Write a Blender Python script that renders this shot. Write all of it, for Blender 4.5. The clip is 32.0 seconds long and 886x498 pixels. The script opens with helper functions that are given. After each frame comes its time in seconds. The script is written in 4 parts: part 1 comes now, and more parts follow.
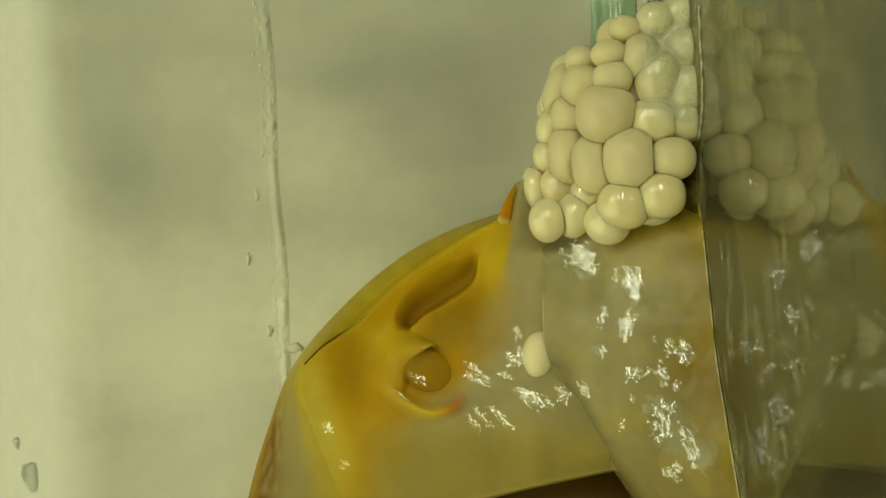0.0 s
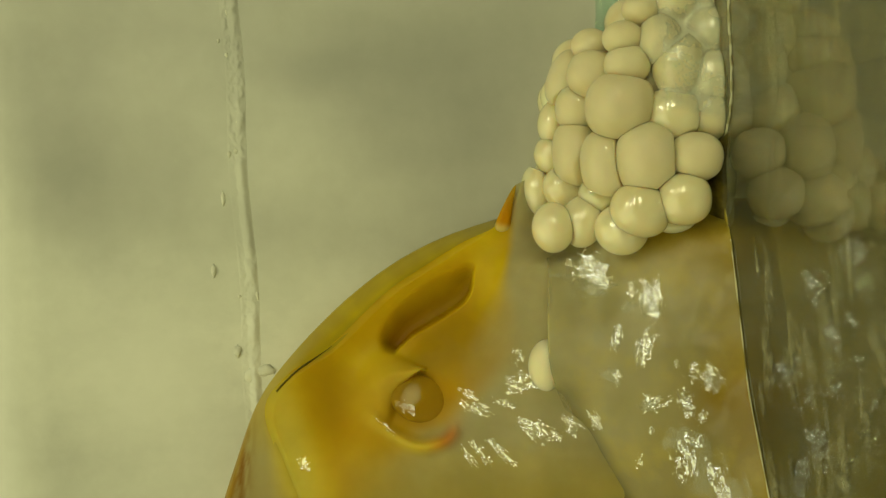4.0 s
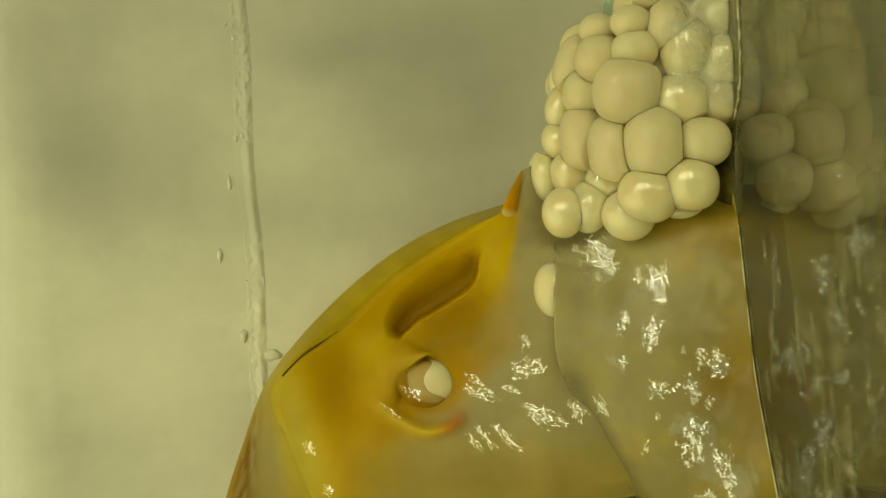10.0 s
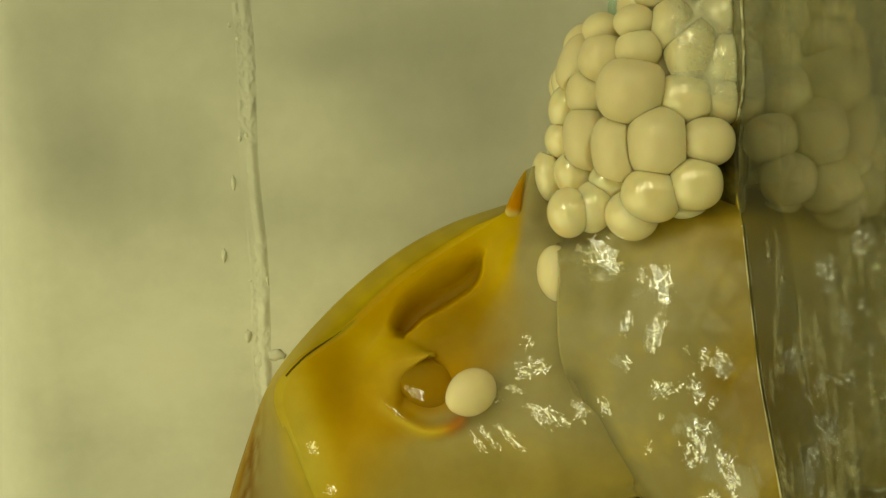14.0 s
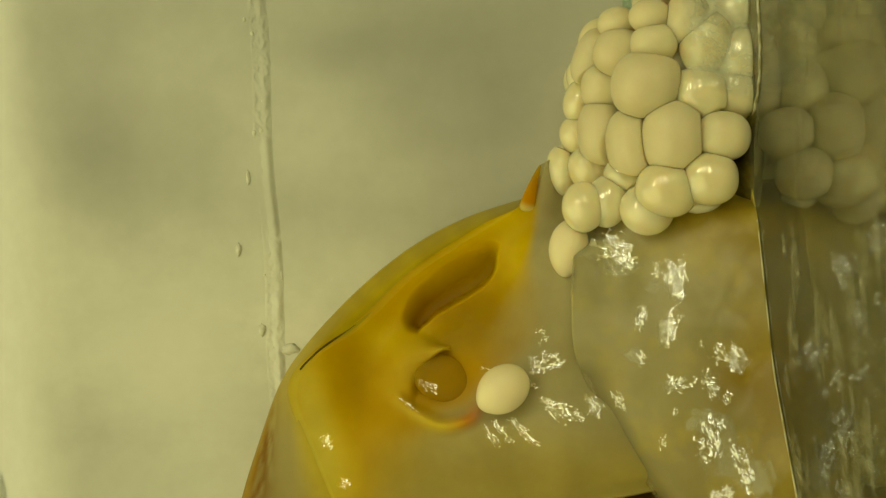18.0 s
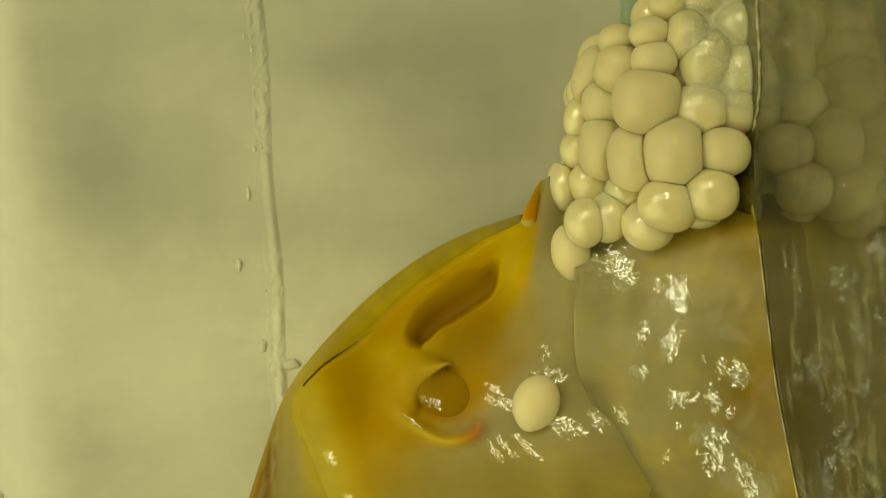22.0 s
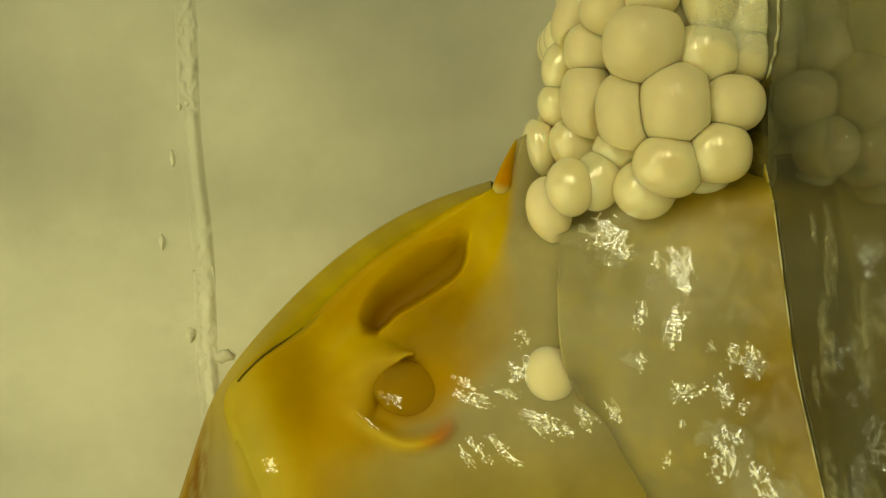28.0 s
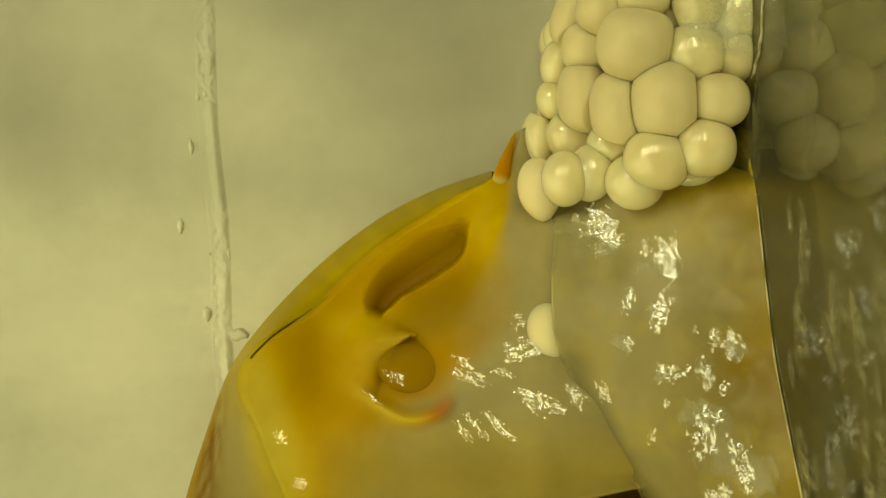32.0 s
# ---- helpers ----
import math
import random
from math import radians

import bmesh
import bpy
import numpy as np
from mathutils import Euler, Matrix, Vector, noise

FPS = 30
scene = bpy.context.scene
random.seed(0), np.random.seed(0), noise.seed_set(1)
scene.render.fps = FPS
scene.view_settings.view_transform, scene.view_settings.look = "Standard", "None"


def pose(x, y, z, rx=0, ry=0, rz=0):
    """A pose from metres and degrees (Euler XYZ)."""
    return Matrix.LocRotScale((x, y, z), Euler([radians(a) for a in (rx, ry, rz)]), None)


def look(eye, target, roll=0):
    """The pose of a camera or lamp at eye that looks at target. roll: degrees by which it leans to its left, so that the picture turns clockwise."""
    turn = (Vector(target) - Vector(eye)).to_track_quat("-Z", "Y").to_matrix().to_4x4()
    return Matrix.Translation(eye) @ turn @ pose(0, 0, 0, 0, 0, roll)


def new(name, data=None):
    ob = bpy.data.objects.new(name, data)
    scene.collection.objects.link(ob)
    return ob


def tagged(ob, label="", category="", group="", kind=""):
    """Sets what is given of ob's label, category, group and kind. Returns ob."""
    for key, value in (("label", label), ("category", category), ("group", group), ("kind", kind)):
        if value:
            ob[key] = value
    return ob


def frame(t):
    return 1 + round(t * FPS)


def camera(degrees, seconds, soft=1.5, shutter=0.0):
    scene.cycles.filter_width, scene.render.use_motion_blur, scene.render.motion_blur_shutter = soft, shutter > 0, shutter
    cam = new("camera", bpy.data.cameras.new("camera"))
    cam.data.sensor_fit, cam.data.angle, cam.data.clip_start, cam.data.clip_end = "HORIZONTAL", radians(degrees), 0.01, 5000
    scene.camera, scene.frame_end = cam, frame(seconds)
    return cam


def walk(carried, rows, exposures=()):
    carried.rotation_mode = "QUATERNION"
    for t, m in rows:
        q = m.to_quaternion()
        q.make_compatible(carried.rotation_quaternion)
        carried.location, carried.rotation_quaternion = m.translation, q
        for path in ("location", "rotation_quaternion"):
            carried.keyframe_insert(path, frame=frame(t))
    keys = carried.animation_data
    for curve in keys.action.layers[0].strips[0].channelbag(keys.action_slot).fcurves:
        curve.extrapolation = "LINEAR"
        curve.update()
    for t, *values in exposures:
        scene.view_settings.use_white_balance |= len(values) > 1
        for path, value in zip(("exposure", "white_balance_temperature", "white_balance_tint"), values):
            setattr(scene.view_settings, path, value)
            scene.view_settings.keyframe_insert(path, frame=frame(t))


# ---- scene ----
# All lengths below are in millimetres until MM turns them into metres.
MM = 0.001
LENS = 44.0
DIST = 56.0                      # lens to back wall in the resting pose
ROLL = -3.5
FOC = 784 / math.tan(radians(LENS / 2))
CR, SR = math.cos(radians(ROLL)), math.sin(radians(ROLL))


def P(u, v, y):
    """A place in metres, fitted to the camera: u, v in the resting camera's view, y millimetres from the back wall
    (towards the lens is negative).
    """
    d = (DIST + y) / FOC
    a, b = (u - 784) * d, (441 - v) * d
    return Vector((a * CR - b * SR, y, a * SR + b * CR)) * MM


# ---- camera and its walk ----
cam = camera(LENS, 32.0, soft=1.3)


def cam_row(x, y, z, yaw, pitch, roll):
    return pose(x * MM, y * MM, z * MM, 90 + pitch, roll, yaw)


PATH = [
    (0, cam_row(0.66, -62.57, -0.34, 0.95, 0.49, 3.34)),
    (0.5, cam_row(0.86, -62.43, -0.28, 0.93, 0.63, 3.41)),
    (1, cam_row(0.79, -62.50, -0.37, 1.02, 1.14, 3.50)),
    (1.5, cam_row(0.57, -60.59, -0.13, 0.68, 1.10, 3.54)),
    (2, cam_row(0.35, -58.22, 0.02, 0.33, 0.64, 3.62)),
    (2.5, cam_row(0.02, -56.21, 0.18, -0.11, 0.60, 3.57)),
    (4.5, cam_row(-0.00, -56.05, 0.10, -0.23, 0.55, 3.56)),
    (5, cam_row(0.01, -56.03, 0.08, -0.13, 0.42, 3.53)),
    (5.5, cam_row(-0.01, -56.06, -0.17, -0.08, 0.02, 3.42)),
    (6, cam_row(0.00, -56.00, 0.00, 0.00, 0.00, 3.50)),
    (6.5, cam_row(-0.07, -56.06, -0.13, -0.08, -0.02, 3.46)),
    (7, cam_row(0.15, -55.99, -0.44, 0.23, -0.42, 3.29)),
    (7.5, cam_row(0.12, -55.95, 0.06, 0.24, -0.41, 3.50)),
    (8, cam_row(0.06, -56.01, -0.10, 0.03, -0.18, 3.39)),
    (8.5, cam_row(0.18, -55.94, -0.17, 0.13, -0.27, 3.32)),
    (9, cam_row(0.06, -55.97, -0.07, 0.02, -0.31, 3.31)),
    (9.5, cam_row(0.15, -55.94, -0.18, 0.17, -0.17, 3.26)),
    (10, cam_row(0.05, -55.95, -0.04, 0.17, -0.01, 3.34)),
    (10.5, cam_row(0.09, -55.92, 0.15, 0.25, -0.18, 3.42)),
    (11, cam_row(0.22, -55.89, 0.04, 0.41, -0.06, 3.38)),
    (11.5, cam_row(0.15, -55.89, 0.11, 0.45, -0.01, 3.41)),
    (12, cam_row(0.01, -56.06, -0.27, 0.12, -0.19, 3.23)),
    (12.5, cam_row(0.23, -55.89, -0.06, 0.39, -0.29, 3.25)),
    (13, cam_row(0.12, -55.96, -0.04, 0.42, 0.01, 3.32)),
    (13.5, cam_row(0.19, -55.95, -0.01, 0.56, 0.04, 3.35)),
    (15.5, cam_row(0.23, -55.85, -0.12, 0.44, -0.33, 3.25)),
    (16, cam_row(0.15, -55.98, 0.04, 0.72, -0.20, 3.32)),
    (16.5, cam_row(0.05, -55.95, -0.10, 0.84, -0.14, 3.26)),
    (17, cam_row(0.07, -55.93, 0.04, 1.03, -0.07, 3.23)),
    (17.5, cam_row(-0.07, -56.05, -0.04, 1.10, 0.16, 3.25)),
    (18, cam_row(0.07, -55.96, -0.21, 1.13, -0.06, 3.16)),
    (18.5, cam_row(-0.05, -56.02, -0.04, 0.89, 0.05, 3.21)),
    (19, cam_row(0.05, -55.95, -0.03, 1.06, 0.18, 3.27)),
    (19.5, cam_row(-0.14, -56.02, 0.17, 0.88, 0.18, 3.37)),
    (20, cam_row(-0.14, -56.03, 0.31, 0.96, 0.48, 3.46)),
    (20.5, cam_row(-0.33, -56.18, 0.29, 0.86, 0.59, 3.56)),
    (21, cam_row(-0.34, -56.26, 0.30, 0.86, 0.43, 3.57)),
    (21.5, cam_row(-0.40, -56.25, 0.29, 0.72, 0.01, 3.47)),
    (22, cam_row(-0.46, -56.19, 0.24, 0.58, 0.25, 3.51)),
    (22.5, cam_row(-0.56, -56.25, 0.21, 0.43, 0.37, 3.43)),
    (23, cam_row(-0.46, -56.20, 0.25, 0.32, 0.50, 3.47)),
    (23.5, cam_row(-0.68, -56.24, 0.28, 0.23, 0.72, 3.42)),
    (24, cam_row(-0.54, -56.19, 0.32, -0.36, 0.79, 3.39)),
    (24.5, cam_row(-0.41, -56.09, 0.27, -0.35, 0.35, 3.35)),
    (26.5, cam_row(-0.65, -54.27, 0.17, -0.83, -0.04, 3.37)),
    (27, cam_row(-0.94, -51.94, -0.07, -1.43, -0.31, 3.32)),
    (27.6, cam_row(-1.32, -49.71, -0.35, -2.42, -0.87, 3.5)),
    (28, cam_row(-1.58, -49.06, -0.37, -2.92, -0.55, 3.7)),
    (28.6, cam_row(-1.44, -48.37, -0.52, -2.84, -0.04, 3.53)),
    (29, cam_row(-1.17, -49.77, -0.38, -2.49, -0.17, 3.53)),
    (30, cam_row(-1.18, -52.85, -0.14, -2.24, -0.2, 3.58)),
    (31, cam_row(-1.15, -52.85, -0.1, -2.18, -1.47, 3.45)),
    (31.5, cam_row(-1.01, -51.39, -0.15, -1.96, -1.43, 3.12)),
    (32, cam_row(-0.94, -51.48, -0.22, -1.85, -1.40, 3.13)),
]
walk(cam, PATH, [(0, 0.13, 6020, 9), (2, 0.08, 6160, 9), (6, 0.13, 6450, 8.5), (13, 0.13, 6900, 8), (24, 0.14, 7150, 7.5), (27.3, 0.14, 7300, 7.5), (29, 0.33, 7300, 7.5), (31, 0.38, 7350, 7.5), (31.6, 0.27, 7400, 7.5), (32, 0.27, 7400, 7.5)])

# ---- world and lights ----
world = bpy.data.worlds.new("world")
scene.world = world
world.use_nodes = True
world.node_tree.nodes["Background"].inputs[0].default_value = (1.0, 0.95, 0.45, 1)
world.node_tree.nodes["Background"].inputs[1].default_value = 0.037


def area_lamp(name, eye, target, sx, sy, watts, colour):
    li = bpy.data.lights.new(name, "AREA")
    li.shape, li.size, li.size_y, li.energy, li.color = "RECTANGLE", sx, sy, watts, colour
    ob = new(name, li)
    ob.matrix_world = look(eye, target)
    return ob


# a soft area lamp added low on the free side, and a hood lamp of five parallel tubes above the lens
area_lamp("side_light", (-0.125, -0.068, -0.050), (0.0, -0.005, -0.004), 0.30, 0.17, 0.140, (1.0, 0.95, 0.45))
for k in range(5):
    area_lamp("tube_light", (-0.195 + 0.050 * k, -0.160, 0.090), (-0.01 + 0.006 * k, 0, 0), 0.010, 0.085, 0.0240, (1.0, 0.97, 0.55))


# ---- materials ----
def nodes_of(name):
    m = bpy.data.materials.new(name)
    m.use_nodes = True
    nt = m.node_tree
    return m, nt, nt.nodes["Principled BSDF"]


def add(nt, kind, **values):
    n = nt.nodes.new(kind)
    for k, val in values.items():
        n.inputs[k.replace("_", " ")].default_value = val
    return n


def noise_node(nt, scale, detail=4.0, rough=0.55, stretch=(1, 1, 1)):
    tc = nt.nodes.new("ShaderNodeTexCoord")
    mp = nt.nodes.new("ShaderNodeMapping")
    mp.inputs["Scale"].default_value = stretch
    nt.links.new(tc.outputs["Object"], mp.inputs["Vector"])
    n = add(nt, "ShaderNodeTexNoise", Scale=scale, Detail=detail, Roughness=rough)
    nt.links.new(mp.outputs[0], n.inputs["Vector"])
    return n


def ramp(nt, source, stops):
    r = nt.nodes.new("ShaderNodeValToRGB")
    el = r.color_ramp.elements
    while len(el) < len(stops):
        el.new(0.5)
    for e, (p, c) in zip(el, stops):
        e.position, e.color = p, (*c, 1)
    nt.links.new(source, r.inputs[0])
    return r


def mixed(nt, kind, factor, a, b):
    m = nt.nodes.new("ShaderNodeMixRGB")
    m.blend_type = kind
    for i, s in enumerate((factor, a, b)):
        if isinstance(s, bpy.types.NodeSocket):
            nt.links.new(s, m.inputs[i])
        else:
            m.inputs[i].default_value = s if i == 0 else (*s, 1)
    return m.outputs[0]


def bumped(nt, bsdf, source, strength, distance, socket="Normal"):
    b = add(nt, "ShaderNodeBump", Strength=strength, Distance=distance)
    nt.links.new(source, b.inputs["Height"])
    nt.links.new(b.outputs[0], bsdf.inputs[socket])
    return b


def flesh(name, pigment=True, colour=(0.4, 0.36, 0.2), gloss=0.3, coat=0.45, sss=0.35, ripple=900.0, wet=0.5, blotch=0.0):
    """Wet soft tissue: pigment from the mesh's own colour attribute, mottled, under a rippled coat of slime."""
    m, nt, b = nodes_of(name)
    grain = noise_node(nt, 1400, 5)
    blot = noise_node(nt, 260, 3)
    if pigment:
        at = nt.nodes.new("ShaderNodeAttribute")
        at.attribute_name = "pigment"
        base = at.outputs["Color"]
        nt.links.new(at.outputs["Alpha"], b.inputs["Alpha"])
    else:
        rgb = nt.nodes.new("ShaderNodeRGB")
        rgb.outputs[0].default_value = (*colour, 1)
        base = rgb.outputs[0]
    r1 = ramp(nt, blot.outputs["Fac"], [(0.3, (0.745, 0.725, 0.67)), (0.7, (0.89, 0.89, 0.88))])
    r2 = ramp(nt, grain.outputs["Fac"], [(0.35, (0.96, 0.96, 0.94)), (0.65, (1, 1, 1))])
    c = mixed(nt, "MULTIPLY", 1.0, base, r1.outputs[0])
    c = mixed(nt, "MULTIPLY", 1.0, c, r2.outputs[0])
    if blotch:
        spots = ramp(nt, noise_node(nt, 520, 5, 0.6).outputs["Fac"], [(0.48, (0, 0, 0)), (0.68, (blotch,) * 3)])
        c = mixed(nt, "MIX", spots.outputs[0], c, (0.52, 0.40, 0.06))
    nt.links.new(c, b.inputs["Base Color"])
    b.inputs["Roughness"].default_value = gloss
    b.inputs["Subsurface Weight"].default_value = sss
    b.inputs["Subsurface Radius"].default_value = (1.0, 0.7, 0.25)
    b.inputs["Subsurface Scale"].default_value = 0.0012
    b.inputs["Specular IOR Level"].default_value = 0.04
    b.inputs["Coat Weight"].default_value = coat
    b.inputs["Coat IOR"].default_value = 1.5
    b.inputs["Coat Roughness"].default_value = 0.22
    film = noise_node(nt, ripple * 0.3, 2, 0.5)
    bumped(nt, b, film.outputs["Fac"], wet, 0.0012, "Coat Normal")
    return m


def wall_material(name="pale_wall", smeared_shaded=False, whiten=False, tones=((0.58, 0.59, 0.515), (0.70, 0.71, 0.62), (0.775, 0.785, 0.69))):
    m, nt, b = nodes_of(name)
    big = noise_node(nt, 60, 2, 0.5, (1.0, 1, 2.2))
    fine = noise_node(nt, 900, 6)
    r = ramp(nt, big.outputs["Fac"], list(zip((0.32, 0.52, 0.7), tones)))
    g = ramp(nt, fine.outputs["Fac"], [(0.3, (0.94, 0.94, 0.93)), (0.7, (1, 1, 1))])
    c = mixed(nt, "MULTIPLY", 1.0, r.outputs[0], g.outputs[0])
    if smeared_shaded:
        # dim and bright bands of uneven light, put into the wall's colour
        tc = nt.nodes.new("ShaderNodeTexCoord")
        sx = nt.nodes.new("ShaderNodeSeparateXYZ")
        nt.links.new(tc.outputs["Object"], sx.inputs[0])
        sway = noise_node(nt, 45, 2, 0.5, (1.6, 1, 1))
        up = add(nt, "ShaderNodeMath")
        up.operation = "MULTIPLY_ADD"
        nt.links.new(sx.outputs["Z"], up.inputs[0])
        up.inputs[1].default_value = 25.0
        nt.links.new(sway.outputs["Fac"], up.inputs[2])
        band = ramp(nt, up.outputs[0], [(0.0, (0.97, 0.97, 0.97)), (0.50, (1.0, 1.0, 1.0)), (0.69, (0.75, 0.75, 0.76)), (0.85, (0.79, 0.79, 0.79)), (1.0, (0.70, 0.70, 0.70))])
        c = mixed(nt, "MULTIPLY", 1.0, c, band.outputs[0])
        # pale smears of dried residue beside the seam
        for x, z, reach, much in ((-9.0, -4.6, 3.2, 0.75), (-15.2, -4.8, 6.5, 0.45), (-4.5, -2.0, 4.0, 0.30)):
            far = nt.nodes.new("ShaderNodeVectorMath")
            far.operation = "DISTANCE"
            nt.links.new(tc.outputs["Object"], far.inputs[0])
            far.inputs[1].default_value = (x * MM, 0, z * MM)
            torn = noise_node(nt, 320, 5, 0.65, (1, 1, 1.6))
            rag = add(nt, "ShaderNodeMath")
            rag.operation = "MULTIPLY_ADD"
            nt.links.new(torn.outputs["Fac"], rag.inputs[0])
            rag.inputs[1].default_value = 0.009
            nt.links.new(far.outputs["Value"], rag.inputs[2])
            scaled = add(nt, "ShaderNodeMath")
            scaled.operation = "DIVIDE"
            nt.links.new(rag.outputs[0], scaled.inputs[0])
            scaled.inputs[1].default_value = (reach + 4.5) * MM
            smear = ramp(nt, scaled.outputs[0], [(0.5, (much,) * 3), (1.0, (0, 0, 0))])
            c = mixed(nt, "MIX", smear.outputs[0], c, (0.85, 0.85, 0.76))
        # two soft dull patches on the upper wall
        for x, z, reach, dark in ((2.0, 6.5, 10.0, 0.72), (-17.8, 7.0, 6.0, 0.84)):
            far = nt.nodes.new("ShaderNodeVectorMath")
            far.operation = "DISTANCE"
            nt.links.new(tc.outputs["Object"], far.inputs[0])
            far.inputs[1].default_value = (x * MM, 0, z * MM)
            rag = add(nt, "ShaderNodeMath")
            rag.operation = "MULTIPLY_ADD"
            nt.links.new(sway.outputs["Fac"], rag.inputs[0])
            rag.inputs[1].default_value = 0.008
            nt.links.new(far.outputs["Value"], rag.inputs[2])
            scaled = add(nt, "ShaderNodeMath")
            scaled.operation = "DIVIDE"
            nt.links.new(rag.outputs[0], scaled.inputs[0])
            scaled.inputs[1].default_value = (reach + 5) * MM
            dull_patch = ramp(nt, scaled.outputs[0], [(0.25, (dark,) * 3), (1.0, (1, 1, 1))])
            c = mixed(nt, "MULTIPLY", 1.0, c, dull_patch.outputs[0])
    if whiten:
        at = nt.nodes.new("ShaderNodeAttribute")
        at.attribute_name = "pigment"
        c = mixed(nt, "MIX", at.outputs["Fac"], c, mixed(nt, "MULTIPLY", 1.0, (0.77, 0.785, 0.735), g.outputs[0]))
    nt.links.new(c, b.inputs["Base Color"])
    b.inputs["Roughness"].default_value = 0.55
    bumped(nt, b, fine.outputs["Fac"], 0.12, 0.0002)
    return m


def seam_material(name="silicone", dark=(0.67, 0.67, 0.56), light=(0.83, 0.84, 0.74), scale=1500, gloss=0.35):
    m, nt, b = nodes_of(name)
    n = noise_node(nt, scale, 5)
    r = ramp(nt, n.outputs["Fac"], [(0.3, dark), (0.7, light)])
    nt.links.new(r.outputs[0], b.inputs["Base Color"])
    b.inputs["Roughness"].default_value = gloss
    bumped(nt, b, n.outputs["Fac"], 0.3, 0.0003)
    return m


def glass_material(name, tint, rough=0.02, ior=1.5):
    m, nt, b = nodes_of(name)
    b.inputs["Base Color"].default_value = (*tint, 1)
    b.inputs["Transmission Weight"].default_value = 1.0
    b.inputs["IOR"].default_value = ior
    if ior > 1.7:
        # wet film on the pane: a second bright reflecting face
        b.inputs["Coat Weight"].default_value = 1.0
        b.inputs["Coat IOR"].default_value = 1.5
        b.inputs["Coat Roughness"].default_value = 0.0
    streak = noise_node(nt, 500, 5, 0.6, (1, 1, 0.06))
    r = ramp(nt, streak.outputs["Fac"], [(0.5, (rough, rough, rough)), (0.75, (rough + 0.06,) * 3)])
    nt.links.new(r.outputs[0], b.inputs["Roughness"])
    bumped(nt, b, streak.outputs["Fac"], 0.02, 0.0002)
    return m


def egg_material(name, dark, light, coat, gloss, coat_ior=1.6):
    m, nt, b = nodes_of(name)
    oi = nt.nodes.new("ShaderNodeObjectInfo")
    r = ramp(nt, oi.outputs["Random"], [(0.0, dark), (1.0, light)])
    n = noise_node(nt, 700, 3)
    g = ramp(nt, n.outputs["Fac"], [(0.3, (0.93, 0.92, 0.9)), (0.7, (1, 1, 1))])
    nt.links.new(mixed(nt, "MULTIPLY", 1.0, r.outputs[0], g.outputs[0]), b.inputs["Base Color"])
    b.inputs["Roughness"].default_value = gloss
    b.inputs["Subsurface Weight"].default_value = 0.85
    b.inputs["Subsurface Radius"].default_value = (1, 0.8, 0.5)
    b.inputs["Subsurface Scale"].default_value = 0.0009
    b.inputs["Coat Weight"].default_value = coat
    b.inputs["Coat IOR"].default_value = coat_ior
    b.inputs["Coat Roughness"].default_value = 0.01
    return m


def slime_material():
    """Clear wrinkled mucus: what lies under it shows through, and its creases glint."""
    m, nt, b = nodes_of("clear_slime")
    clear = nt.nodes.new("ShaderNodeBsdfTransparent")
    shine = nt.nodes.new("ShaderNodeBsdfGlossy")
    shine.inputs["Roughness"].default_value = 0.05
    shine.inputs["Color"].default_value = (0.38, 0.42, 0.56, 1)
    both = nt.nodes.new("ShaderNodeAddShader")
    nt.links.new(clear.outputs[0], both.inputs[0])
    nt.links.new(shine.outputs[0], both.inputs[1])
    nt.links.new(both.outputs[0], nt.nodes["Material Output"].inputs["Surface"])
    return m


def veil_material():
    """A whitish, wet, half-clear skin; the mesh's own colour says how thick it lies."""
    m, nt, b = nodes_of("slime_veil")
    clear = nt.nodes.new("ShaderNodeBsdfTransparent")
    b.inputs["Base Color"].default_value = (0.71, 0.745, 0.62, 1)
    b.inputs["Roughness"].default_value = 0.35
    b.inputs["Coat Weight"].default_value = 1.0
    b.inputs["Coat IOR"].default_value = 1.7
    b.inputs["Coat Roughness"].default_value = 0.03
    ripple = noise_node(nt, 1300, 2, 0.5, (1, 1, 0.4))
    bumped(nt, b, ripple.outputs["Fac"], 0.3, 0.0003, "Coat Normal")
    milk = ramp(nt, noise_node(nt, 500, 4, 0.6).outputs["Fac"], [(0.35, (0.6, 0.6, 0.6)), (0.65, (1, 1, 1))])
    at = nt.nodes.new("ShaderNodeAttribute")
    at.attribute_name = "pigment"
    mix = nt.nodes.new("ShaderNodeMixShader")
    nt.links.new(mixed(nt, "MULTIPLY", 1.0, at.outputs["Color"], milk.outputs[0]), mix.inputs[0])
    nt.links.new(clear.outputs[0], mix.inputs[1])
    nt.links.new(b.outputs[0], mix.inputs[2])
    nt.links.new(mix.outputs[0], nt.nodes["Material Output"].inputs["Surface"])
    return m


